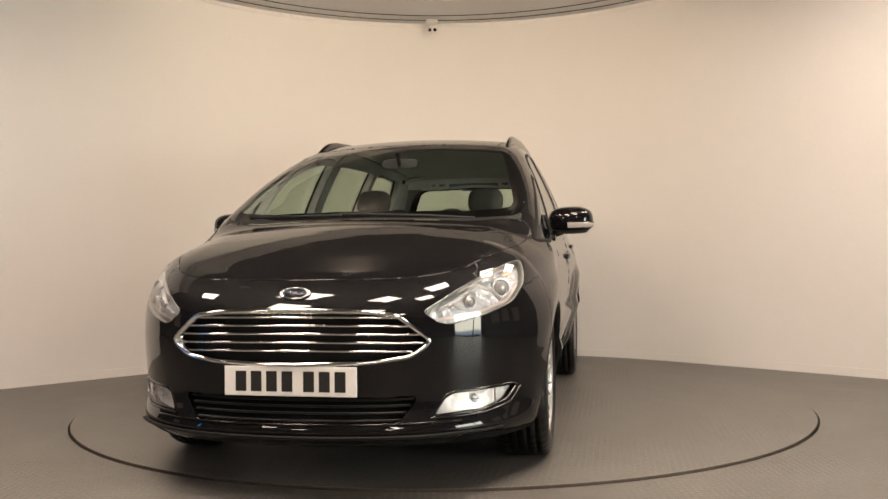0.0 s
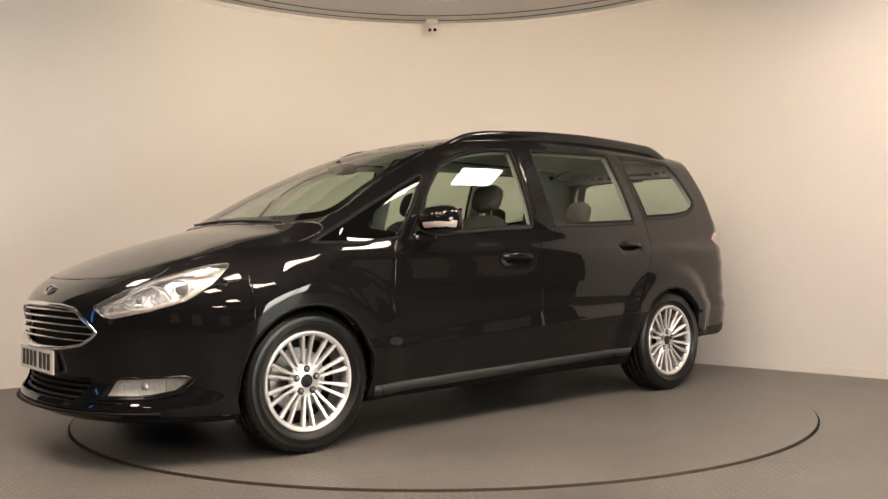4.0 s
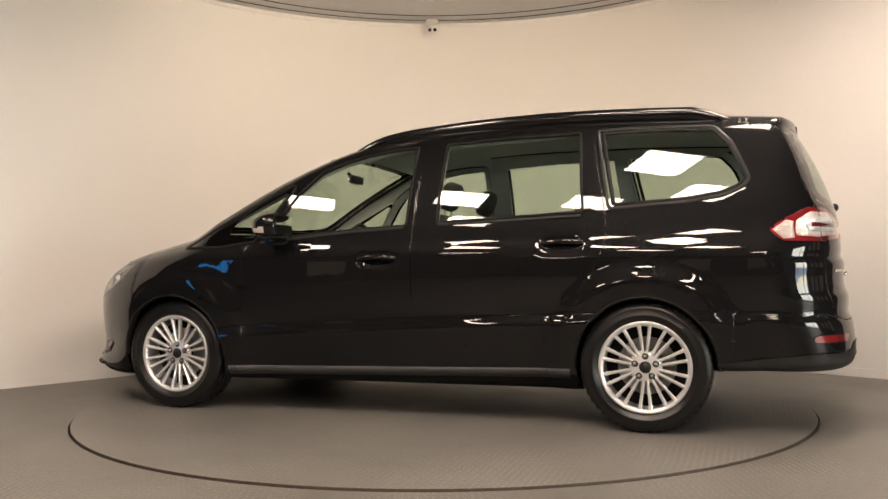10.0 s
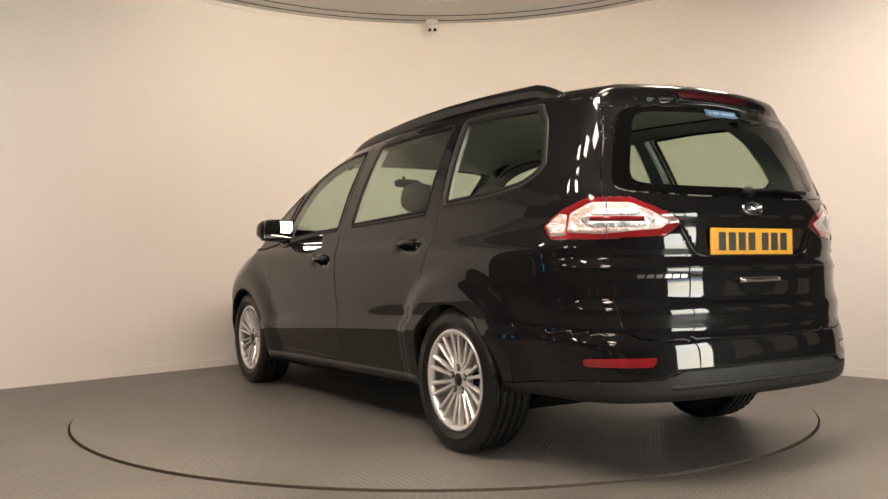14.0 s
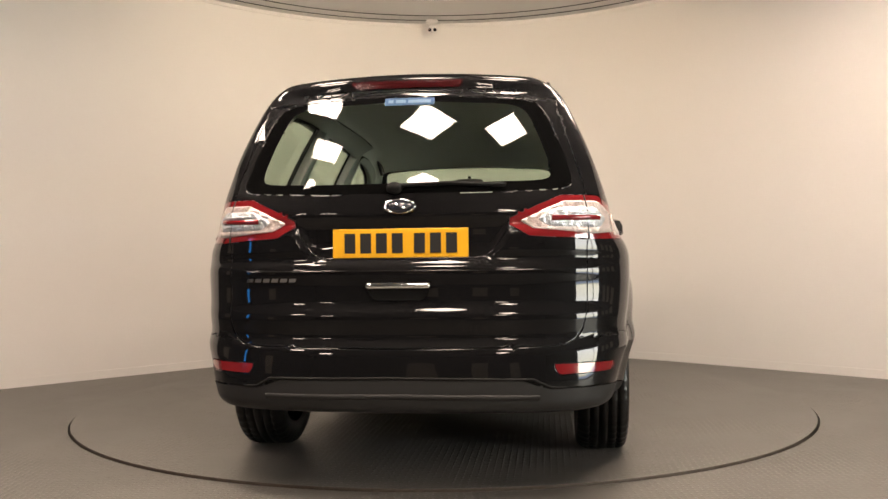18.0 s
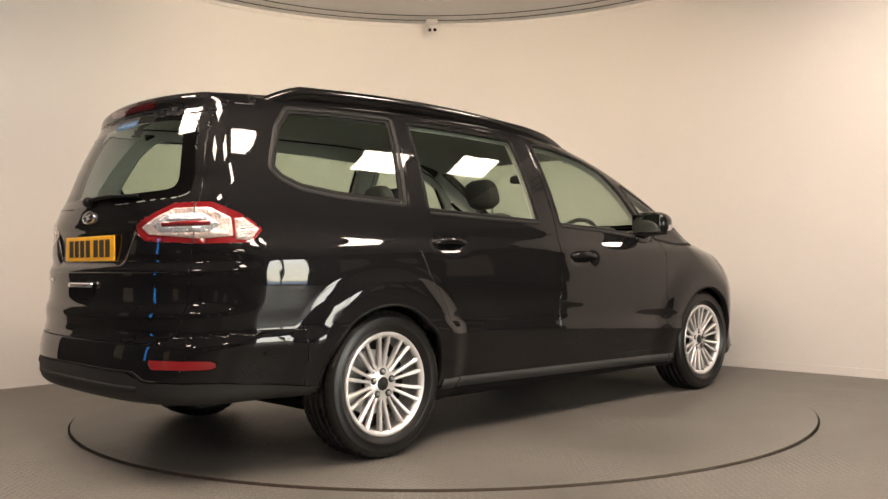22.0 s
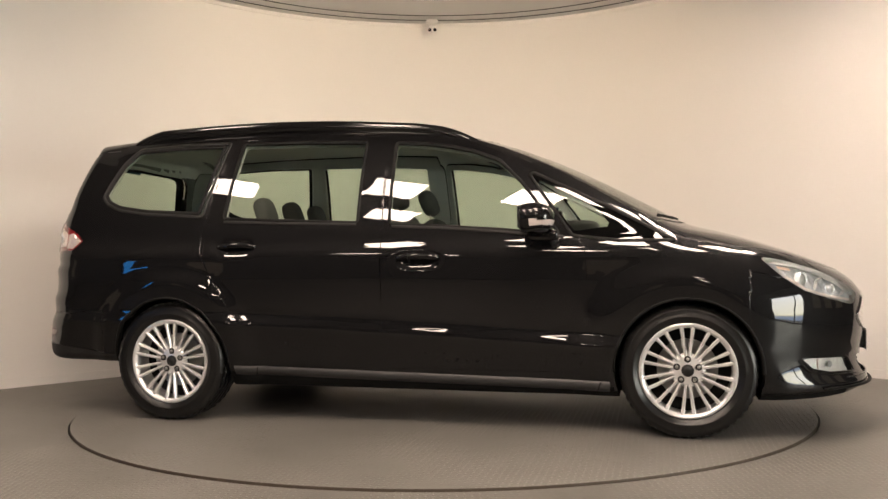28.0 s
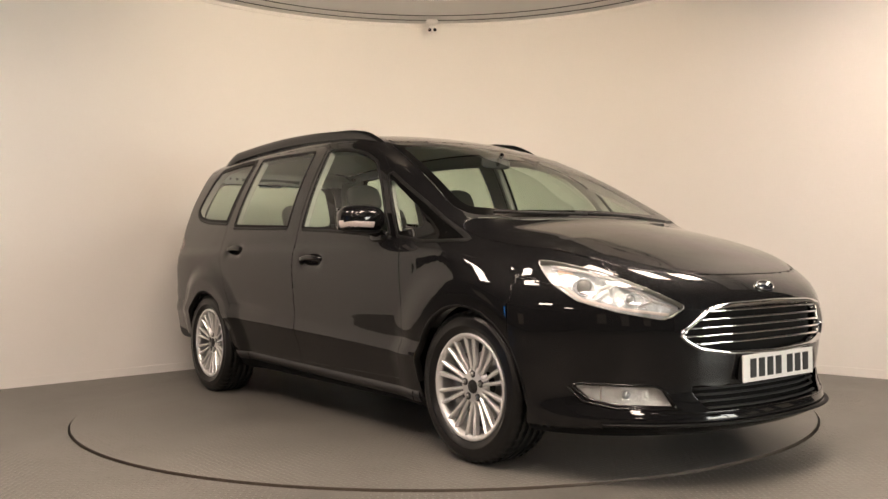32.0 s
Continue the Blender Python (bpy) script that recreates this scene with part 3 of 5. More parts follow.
def tread_plate(name, colour):
    """Grey steel plate with small raised lenses, turned by a quarter from cell to cell."""
    m = material(name, colour, rough=0.42, grain=0.45, scale=55, stain=0.7, stain_scale=1.3)
    nt = m.node_tree
    b = nt.nodes["Principled BSDF"]
    tc = nt.nodes.new("ShaderNodeTexCoord")
    sep = nt.nodes.new("ShaderNodeSeparateXYZ")
    nt.links.new(tc.outputs["Object"], sep.inputs[0])

    def calc(op, a, c=None):
        n = nt.nodes.new("ShaderNodeMath")
        n.operation = op
        for i, v in enumerate((a, c)):
            if v is None:
                continue
            if isinstance(v, (int, float)):
                n.inputs[i].default_value = v
            else:
                nt.links.new(v, n.inputs[i])
        return n.outputs[0]

    u, v = calc("DIVIDE", sep.outputs[0], 0.03), calc("DIVIDE", sep.outputs[1], 0.03)
    par = calc("FLOORED_MODULO", calc("ADD", calc("FLOOR", u), calc("FLOOR", v)), 2.0)
    fu, fv = calc("SUBTRACT", calc("FRACT", u), 0.5), calc("SUBTRACT", calc("FRACT", v), 0.5)
    wide = calc("ADD", calc("POWER", calc("DIVIDE", calc("ABSOLUTE", fu), 0.48), 2.0), calc("POWER", calc("DIVIDE", calc("ABSOLUTE", fv), 0.17), 2.0))
    tall = calc("ADD", calc("POWER", calc("DIVIDE", calc("ABSOLUTE", fv), 0.48), 2.0), calc("POWER", calc("DIVIDE", calc("ABSOLUTE", fu), 0.17), 2.0))
    d = calc("ADD", calc("MULTIPLY", wide, par), calc("MULTIPLY", tall, calc("SUBTRACT", 1.0, par)))
    h = calc("MAXIMUM", calc("SUBTRACT", 1.0, d), 0.0)
    worn = nt.nodes.new("ShaderNodeTexNoise")
    worn.inputs["Scale"].default_value = 1.4
    worn.inputs["Detail"].default_value = 4
    nt.links.new(tc.outputs["Object"], worn.inputs["Vector"])
    keep = nt.nodes.new("ShaderNodeMapRange")
    keep.inputs["From Min"].default_value, keep.inputs["From Max"].default_value = 0.40, 0.60
    nt.links.new(worn.outputs["Fac"], keep.inputs["Value"])
    h = calc("MULTIPLY", h, keep.outputs[0])
    rub = nt.nodes.new("ShaderNodeVectorMath")
    rub.operation = "SCALE"
    old = b.inputs["Base Color"].links[0].from_socket
    nt.links.new(old, rub.inputs[0])
    nt.links.new(calc("ADD", calc("MULTIPLY", h, 0.75), 0.90), rub.inputs["Scale"])
    nt.links.new(rub.outputs[0], b.inputs["Base Color"])
    gloss = nt.nodes.new("ShaderNodeMapRange")
    gloss.inputs["To Min"].default_value, gloss.inputs["To Max"].default_value = 0.36, 0.52
    nt.links.new(worn.outputs["Fac"], gloss.inputs["Value"])
    nt.links.new(gloss.outputs[0], b.inputs["Roughness"])
    bn = nt.nodes.new("ShaderNodeBump")
    bn.inputs["Strength"].default_value = 1.0
    bn.inputs["Distance"].default_value = 0.006
    nt.links.new(h, bn.inputs["Height"])
    nt.links.new(bn.outputs[0], b.inputs["Normal"])
    return m


FLOOR_MAT = tread_plate("floor_tread_plate", (0.131, 0.124, 0.113))
PLATE_MAT = tread_plate("turning_tread_plate", (0.138, 0.131, 0.120))



def strip_wall(line_a, line_b, z0, z1):
    """A wall between two lines in plan, each side with normals of its own."""
    bm = bmesh.new()
    n = len(line_a)
    for kind in ("inner", "outer", "top", "bottom"):
        rows = []
        for i in range(n):
            (x0, y0), (x1, y1) = line_a[i], line_b[i]
            pair = {"inner": ((x0, y0, z0), (x0, y0, z1)), "outer": ((x1, y1, z1), (x1, y1, z0)), "top": ((x0, y0, z1), (x1, y1, z1)), "bottom": ((x1, y1, z0), (x0, y0, z0))}[kind]
            rows.append([bm.verts.new(v) for v in pair])
        for p, q in zip(rows[:-1], rows[1:]):
            bm.faces.new((p[0], p[1], q[1], q[0]))
    bmesh.ops.remove_doubles(bm, verts=bm.verts[:], dist=1e-5)
    for e in bm.edges:
        e.smooth = len(e.link_faces) == 2 and e.calc_face_angle(0.0) < 0.6
    return bm


bm = strip_wall(arc_wall_line(2.84), arc_wall_line(2.84, 0.12), -0.03, CEIL)
tagged(link("wall_curved", bm, WALL_MAT), "curved white painted studio wall behind the turning plate", "wall", kind="structure")


def wall_strip(name, z0, z1, proud, label):
    bm = strip_wall(arc_wall_line(2.84, -proud), arc_wall_line(2.84, -0.0005), z0, z1)
    tagged(link(name, bm, WALL_MAT), label, "trim", kind="structure")


wall_strip("baseboard", -0.0098, 0.055, 0.010, "low white skirting along the curved wall")
wall_strip("trim", CEIL - 0.045, CEIL - 0.001, 0.012, "narrow white cornice under the ceiling")

RING = 2.219
LOW = -0.010
bm = bmesh.new()
loops = []
for rad, z in ((RING + 0.012, -0.09), (RING + 0.012, LOW), (3.0, LOW), (5.0, LOW), (14.0, LOW)):
    loops.append([bm.verts.new((rad * math.cos(2 * math.pi * i / 180), rad * math.sin(2 * math.pi * i / 180), z)) for i in range(180)])
for a, b in zip(loops[:-1], loops[1:]):
    for i in range(180):
        bm.faces.new((a[i], b[i], b[(i + 1) % 180], a[(i + 1) % 180]))
tagged(link("floor", bm, FLOOR_MAT, smooth=False), "dark grey studio floor of raised-tread plate", "floor", kind="structure")
# pit floor coloured near black to deepen the gap's shade
bm = lathe([(0, -0.09), (RING + 0.05, -0.09)], 96, "z")
tagged(link("pit_floor", bm, LINER), "dark bottom of the gap round the plate", "floor", kind="structure")

turntable = tagged(new("turntable"), "round grey steel turning plate standing just proud of the floor", "turntable")
part("plate", lathe([(0, 0.0), (0.7, 0.0), (1.5, 0.0), (RING - 0.002, 0.0), (RING, -0.0006)], 180, "z"), PLATE_MAT, turntable)
# dark brown rim colour stands in for shade in the gap
part("rim", lathe([(RING, -0.0006), (RING + 0.001, -0.003), (RING + 0.001, -0.008), (RING, -0.08)], 180, "z"), material("plate_rim", (0.055, 0.041, 0.029), rough=0.6, grain=0.5, scale=40), turntable, "dark brown edge of the plate, coloured for the shade in the gap")

bm = box(28, 28, 0.1, (0, 0, CEIL + 0.05))
tagged(link("ceiling", bm, CEIL_MAT, smooth=False), "flat dark grey ceiling", "ceiling", kind="structure")
bm = strip_wall(arc_wall_line(2.84, -0.75), arc_wall_line(2.84, 0.1), CEIL - 0.012, CEIL - 0.002)
tagged(link("ceiling_border", bm, BORDER_MAT, smooth=False), "pale painted ceiling border along the curved wall", "ceiling", kind="structure")
for k, r in enumerate((-0.14, -0.30)):
    bm = strip_wall(arc_wall_line(2.84, r), arc_wall_line(2.84, r + 0.012), CEIL - 0.017, CEIL - 0.0125)
    tagged(link("trim", bm, DARK_WALL, smooth=False), "thin dark joint strip in the ceiling border", "trim", kind="structure")
for nm, sx, sy, sz, at in (("wall_back", 28, 0.2, CEIL, (0, -13, CEIL / 2)), ("wall_west", 0.2, 28, CEIL, (-7.5, 0, CEIL / 2)),
                           ("wall_east_south", 0.2, 5.95, CEIL, (6.3, -9.925, CEIL / 2)), ("wall_east_north", 0.2, 12.15, CEIL, (6.3, 2.025, CEIL / 2)),
                           ("wall_east_lintel", 0.2, 2.9, CEIL - 2.3, (6.3, -5.5, (CEIL + 2.3) / 2)), ("wall_north", 28, 0.2, CEIL, (0, 8, CEIL / 2))):
    tagged(link(nm, box(sx, sy, sz, at), DARK_WALL, smooth=False), "plain painted wall of the hall", "wall", kind="structure")
FRAME_MAT = material("door_frame", (0.04, 0.04, 0.042), rough=0.4)
win = tagged(link("window_1", merge(*[box(0.07, 0.06, 2.3, (6.3, y, 1.15)) for y in (-6.91, -4.85, -4.09)], box(0.07, 2.76, 0.06, (6.3, -5.5, 2.27)), box(0.07, 2.76, 0.06, (6.3, -5.5, 0.03))), FRAME_MAT, smooth=False),
             "dark framed glazed front of the hall", "window", kind="structure")
SKY = emitter("daylight", (0.9, 0.97, 1.0), 1.0)
nt = SKY.node_tree
tc = nt.nodes.new("ShaderNodeTexCoord")
sep = nt.nodes.new("ShaderNodeSeparateXYZ")
ramp = nt.nodes.new("ShaderNodeValToRGB")
nt.links.new(tc.outputs["Generated"], sep.inputs[0])
nt.links.new(sep.outputs[2], ramp.inputs[0])
els = ramp.color_ramp.elements
els[0].position, els[0].color = 0.0, (0.12, 0.14, 0.18, 1)
els[1].position, els[1].color = 1.0, (1.0, 1.0, 1.0, 1)
for at, col in ((0.08, (0.17, 0.21, 0.29, 1)), (0.155, (0.26, 0.31, 0.40, 1)), (0.175, (0.60, 0.53, 0.30, 1)), (0.20, (0.95, 0.89, 0.70, 1))):
    e = els.new(at)
    e.color = col
nt.links.new(ramp.outputs[0], nt.nodes["Principled BSDF"].inputs["Emission Color"])
nt.nodes["Principled BSDF"].inputs["Emission Strength"].default_value = 21.0
tagged(link("backdrop", box(0.05, 7.6, 3.2, (8.0, -6.4, 1.4)), SKY, smooth=False), "pale daylight outside the glazed front", "backdrop", kind="structure")
# unseen boards, added to put vague pale shapes into the car's reflections
BOARD = material("pale_board", (0.55, 0.47, 0.38), rough=0.5, grain=0.1, scale=30, stain=0.4, stain_scale=3)
for x, y, w, turn in ((6.19, -3.0, 0.55, 90), (6.19, -2.2, 0.5, 90), (6.19, -1.3, 0.6, 90), (-2.6, -12.89, 0.9, 0), (-0.2, -12.89, 0.9, 0), (2.4, -12.89, 0.9, 0), (-7.39, -7.0, 0.8, 90), (-7.39, -1.6, 0.8, 90)):
    sheet = tagged(link("reflection_board", box(w, 0.012, 1.25, (0, 0, 1.25), 0.003), BOARD, smooth=False), "pale board added on the unseen hall wall, for reflections in the car", "board", "boards on the hall walls")
    sheet.matrix_basis = pose(x, y, 0, 0, 0, turn)
BLUE = emitter("blue_light", (0.04, 0.36, 1.0), 6.0)
sign = tagged(new("light_sign"), "tall narrow sign lit in blue, standing in the hall", "sign")
sign.matrix_basis = pose(-5.6, -3.6, 0, 0, 0, 70)
part("foot", box(0.5, 0.35, 0.04, (0, 0, 0.02), 0.01), FRAME_MAT, sign)
part("post", box(0.10, 0.06, 2.1, (0, 0.05, 1.06), 0.01), FRAME_MAT, sign)
part("lit_face", box(0.21, 0.03, 1.2, (0, -0.01, 1.3), 0.01), BLUE, sign)


def led_panel(x, y, turn, w=0.6, l=0.6):
    lamp = tagged(new("ceiling_light"), "square white LED panel in the ceiling, switched on", "light", "ceiling panels")
    lamp.matrix_basis = pose(x, y, CEIL, 0, 0, turn)
    part("frame", merge(box(w + 0.04, 0.02, 0.012, (0, l / 2 + 0.01, -0.006)), box(w + 0.04, 0.02, 0.012, (0, -l / 2 - 0.01, -0.006)),
                        box(0.02, l, 0.012, (w / 2 + 0.01, 0, -0.006)), box(0.02, l, 0.012, (-w / 2 - 0.01, 0, -0.006))), CEIL_MAT, lamp)
    part("diffuser", box(w, l, 0.008, (0, 0, -0.005)), LED, lamp)


for x, y, a in ((0.70, -2.28, 45), (0.80, -3.28, 45), (1.85, -1.28, 45), (2.52, -0.40, 45), (-0.28, -3.12, -45), (-1.38, -2.35, -45), (-1.85, -3.25, -45), (-2.9, -1.75, -45), (-0.5, -4.6, -45)):
    led_panel(x, y, a, 0.5, 0.5)
for y in (-6.8, -9.4):
    for x in (-4.5, 1.0):
        led_panel(x, y, 45, 0.62, 0.62)


SPOT_BODY = material("spot_housing", (0.6, 0.6, 0.58), rough=0.4)
SPOT_FACE = emitter("spot_face", (1.0, 0.72, 0.45), 30.0)
# first two for the wall's warm glow; third added to brighten the left flank
for x, y, tx, ty, watts in ((-0.85, -0.2, -0.6, 2.79, 95), (0.85, -0.2, 0.55, 2.79, 76), (-1.9, -1.3, -3.0, 0.95, 18)):
    lamp = tagged(new("ceiling_spotlight"), "small round warm spotlight under the ceiling", "light", "ceiling spotlights")
    turn = math.degrees(math.atan2(y - ty, x - tx)) - 90
    lamp.matrix_basis = pose(x, y, CEIL, 0, 0, turn)
    part("stem", box(0.03, 0.03, 0.07, (0, 0, -0.035)), SPOT_BODY, lamp)
    head = lathe([(0.0, 0.07), (0.03, 0.07), (0.045, 0.03), (0.045, -0.06), (0.04, -0.06), (0.038, -0.045)], 24)
    aim = pose(0, 0, -0.1, 14, 0, 0)
    bmesh.ops.transform(head, matrix=aim, verts=head.verts)
    part("housing", head, SPOT_BODY, lamp, "", True)
    face = lathe([(0.0, -0.046), (0.038, -0.046)], 24)
    bmesh.ops.transform(face, matrix=aim, verts=face.verts)
    part("lit_face", face, SPOT_FACE, lamp)
    data = bpy.data.lights.new("spot_beam", "SPOT")
    data.energy, data.color, data.spot_size, data.spot_blend, data.shadow_soft_size = watts, (1.0, 0.76, 0.54), math.radians(150), 1.0, 0.04
    beam = new("spot_beam", data)
    beam.matrix_basis = look((x + 0.09 * (tx - x) / math.hypot(tx - x, ty - y), y + 0.09 * (ty - y) / math.hypot(tx - x, ty - y), CEIL - 0.12), (tx, ty, 2.6))
# ---------------------------------------------------------------- the car
car = tagged(new("car"), "black people carrier with silver alloy wheels on the turning plate", "car")
SIDES = (("left", 1), ("right", -1))
OUTLINE = {n: (v, smooth_loop(p, r) if r else np.array(p, float)) for n, v, p, r in CUTS}


def on_skin(view, uv, lift=0.0, start=None):
    """Points of an outline, pressed on to the skin and lifted off it."""
    u, v, d = (np.array(a, float) for a in VIEWS[view])
    uv = np.atleast_2d(np.array(uv, float))
    far = {"side": 1.1, "front": 2.6, "rear": 2.65, "top": 1.9, "bow": 2.3, "stern": 2.3}[view] if start is None else start
    base = uv @ np.stack([u, v])
    ks = far - np.linspace(0, 1.0, 41)
    hit = shape(base[:, None, :] + d * ks[None, :, None]) < 0
    i = np.argmax(hit, 1)
    hi, lo = ks[i], ks[np.maximum(i - 1, 0)]
    for _ in range(13):
        m = (lo + hi) / 2
        i = shape(base + d * m[:, None]) < 0
        hi, lo = np.where(i, m, hi), np.where(i, lo, m)
    p = base + d * hi[:, None]
    return p + gradient(p) * lift if lift else p


def dense(uv, step=0.02, closed=False):
    uv = np.array(uv, float)
    out = []
    n = len(uv)
    for i in range(n if closed else n - 1):
        a, b = uv[i], uv[(i + 1) % n]
        k = max(1, int(np.linalg.norm(b - a) / step))
        out += [a + (b - a) * j / k for j in range(k)]
    if not closed:
        out.append(uv[-1])
    return np.array(out)


def flip(p, s):
    return np.array(p) * np.array([1, s, 1])


def ribbon(view, uv, width, lift, s=1, closed=False, depth=0.012, step=0.02):
    """A strip of that width that follows a line on the skin, proud by lift."""
    uv = dense(uv, step, closed)
    n = len(uv)
    nxt = np.roll(uv, -1, 0) if closed else np.vstack([uv[1:], 2 * uv[-1] - uv[-2]])
    prv = np.roll(uv, 1, 0) if closed else np.vstack([2 * uv[0] - uv[1], uv[:-1]])
    t = nxt - prv
    t /= np.maximum(np.linalg.norm(t, axis=1, keepdims=True), 1e-9)
    side = np.stack([-t[:, 1], t[:, 0]], -1) * width / 2
    q = on_skin(view, np.vstack([uv + side, uv, uv - side]))
    g = gradient(q)
    a, m, b = slice(0, n), slice(n, 2 * n), slice(2 * n, 3 * n)
    cols = [flip(c, s) for c in (q[a] - g[a] * depth, q[a] + g[a] * lift * 0.6, q[m] + g[m] * lift, q[b] + g[b] * lift * 0.6, q[b] - g[b] * depth)]
    bm = bmesh.new()
    rows = [[bm.verts.new(c[i]) for c in cols] for i in range(n)]
    for i in range(n if closed else n - 1):
        a, b = rows[i], rows[(i + 1) % n]
        for j in range(4):
            bm.faces.new((a[j], b[j], b[j + 1], a[j + 1]))
    bmesh.ops.recalc_face_normals(bm, faces=bm.faces)
    return bm


def reveal(view, uv, out, s=1):
    """The inner lining of a window opening, from the glass back to the trim."""
    uv = dense(uv, 0.03, True)
    mid = uv.mean(0)
    d = uv - mid
    q = on_skin(view, uv + d / np.linalg.norm(d, axis=1, keepdims=True) * out)
    g = gradient(q)
    a, b = flip(q - g * 0.008, s), flip(q - g * 0.052, s)
    bm = bmesh.new()
    rows = [(bm.verts.new(u), bm.verts.new(v)) for u, v in zip(a, b)]
    for p, r in zip(rows, rows[1:] + rows[:1]):
        bm.faces.new((p[0], r[0], r[1], p[1]))
    bmesh.ops.recalc_face_normals(bm, faces=bm.faces)
    return bm


def decal(view, poly, lift, s=1, step=0.02, thick=0.004):
    """A filled outline laid on the skin, with a rim."""
    poly = dense(poly, step, True)
    bm = bmesh.new()
    f = bm.faces.new([bm.verts.new((a, b, 0)) for a, b in poly])
    lo, hi = poly.min(0), poly.max(0)
    for ax in (0, 1):
        for k in np.arange(lo[ax] + step, hi[ax], step):
            co, no = [0, 0, 0], [0, 0, 0]
            co[ax], no[ax] = k, 1
            bmesh.ops.bisect_plane(bm, geom=bm.verts[:] + bm.edges[:] + bm.faces[:], plane_co=co, plane_no=no)
    bm.verts.ensure_lookup_table()
    uv = np.array([v.co[:2] for v in bm.verts])
    q = on_skin(view, uv)
    g = gradient(q)
    low = flip(q + g * (lift - thick), s)
    q = flip(q + g * lift, s)
    edge = [e for e in bm.edges if e.is_boundary]
    for v, c in zip(bm.verts, q):
        v.co = c
    index = {v: i for i, v in enumerate(bm.verts)}
    low_v = {}
    for e in edge:
        for v in e.verts:
            if v not in low_v:
                low_v[v] = low[index[v]]
    made = {v: bm.verts.new(c) for v, c in low_v.items()}
    for e in edge:
        a, b = e.verts
        bm.faces.new((a, b, made[b], made[a]))
    bmesh.ops.recalc_face_normals(bm, faces=bm.faces)
    return bm


def ball(rx, ry, rz, at, seg=20, rings=12):
    bm = bmesh.new()
    bmesh.ops.create_uvsphere(bm, u_segments=seg, v_segments=rings, radius=1.0)
    bmesh.ops.scale(bm, vec=(rx, ry, rz), verts=bm.verts)
    bmesh.ops.translate(bm, vec=at, verts=bm.verts)
    return bm


def pillow(sx, sy, sz, at=(0, 0, 0), power=4.0, turn=None, seg=16):
    """A stuffed, rounded block."""
    bm = bmesh.new()
    bmesh.ops.create_cube(bm, size=2.0)
    bmesh.ops.subdivide_edges(bm, edges=bm.edges[:], cuts=seg // 2 - 1, use_grid_fill=True)
    for v in bm.verts:
        x, y, z = v.co
        n = (abs(x) ** power + abs(y) ** power + abs(z) ** power) ** (1 / power)
        v.co = Vector((x / n * sx / 2, y / n * sy / 2, z / n * sz / 2))
    if turn is not None:
        bmesh.ops.transform(bm, matrix=turn, verts=bm.verts)
    bmesh.ops.translate(bm, vec=at, verts=bm.verts)
    return bm


# --- skin panels
for nm, lab in (("bonnet", ["bonnet"]), ("roof", ["roof_panel"]), ("spoiler", ["spoiler"]), ("front_bumper", ["front_bumper"]), ("rear_bumper", ["rear_bumper"])):
    panel(nm, PAINT, car, lab, tag="glossy black paint")
tailgate = panel("tailgate", PAINT, car, ["tailgate"], tag="glossy black tailgate")
panel("underbody", LINER, car, ["underbody"], gap=0)
panel("rear_valance", PLASTIC, car, ["rear_valance"], tag="dark grey textured plastic")
panel("scuttle", PLASTIC, car, ["scuttle"], gap=0)
panel("windscreen", GLASS, car, ["windscreen"], gap=0, tag="tinted glass").visible_shadow = False
panel("tailgate_glass", GLASS, tailgate, ["tailgate_glass"], gap=0, tag="tinted glass").visible_shadow = False
panel("glass_border", BLACK_GLASS, tailgate, ["tailgate_border"], gap=0, tag="printed black glass edge")
panel("windscreen_border", BLACK_GLASS, car, ["windscreen_border"], gap=0, tag="printed black glass edge")
doors = {}
for side, s in SIDES:
    for nm in ("front_wing", "front_door", "rear_door", "rear_wing", "pillar_frame", "sill"):
        ob = panel(nm, PAINT, car, [nm, "sill_trim"] if nm == "sill" else [nm], side)
        doors[nm, side] = ob
    for nm, host in (("corner_glass", "pillar_frame"), ("front_window", "front_door"), ("rear_window", "rear_door"), ("quarter_glass", "rear_wing")):
        panel(nm, GLASS, doors[host, side], [nm], side, gap=0, tag="tinted glass").visible_shadow = False
        v, line = OUTLINE[nm]
        part("window_reveal", reveal(v, line, 0.006, s), REVEAL, doors[host, side], "pale grey inner trim", True)
        w = 0.018 if nm == "quarter_glass" else 0.016
        part("window_seal", ribbon(v, line, w, 0.003, s, True), SATIN_TRIM if nm == "quarter_glass" else SEAL, doors[host, side], smooth=True)
    panel("corner_border", BLACK_GLASS, doors["pillar_frame", side], ["corner_border"], side, gap=0, tag="printed black glass edge")
    v, line = OUTLINE["quarter_glass"]
    part("glass_border", ribbon(v, line + (line.mean(0) - line) * np.array([0.06, 0.085]), 0.022, 0.0015, s, True, depth=0.004), SEAL, doors["rear_wing", side], "printed black glass edge", True)
    part("belt_trim", ribbon("side", [(0.82, 1.008), (0.51, 1.038), (0.195, 1.064), (-0.10, 1.079)], 0.016, 0.005, s), SATIN_TRIM, doors["front_door", side], smooth=True)
    part("belt_trim", ribbon("side", [(-0.30, 1.093), (-0.7, 1.105), (-1.10, 1.124)], 0.016, 0.005, s), SATIN_TRIM, doors["rear_door", side], smooth=True)
    part("sill_trim", ribbon("side", [(1.045, 0.247), (0.0, 0.268), (-1.035, 0.289)], 0.050, 0.006, s), SILL, car, "dark grey plastic sill strip", True)
    for x in (1.0, -0.9):
        z = 0.268 - 0.0202 * x
        part("sill_seam", ribbon("side", [(x, z + 0.024), (x - 0.018, z - 0.024)], 0.005, 0.0075, s, step=0.01), SEAL, car)

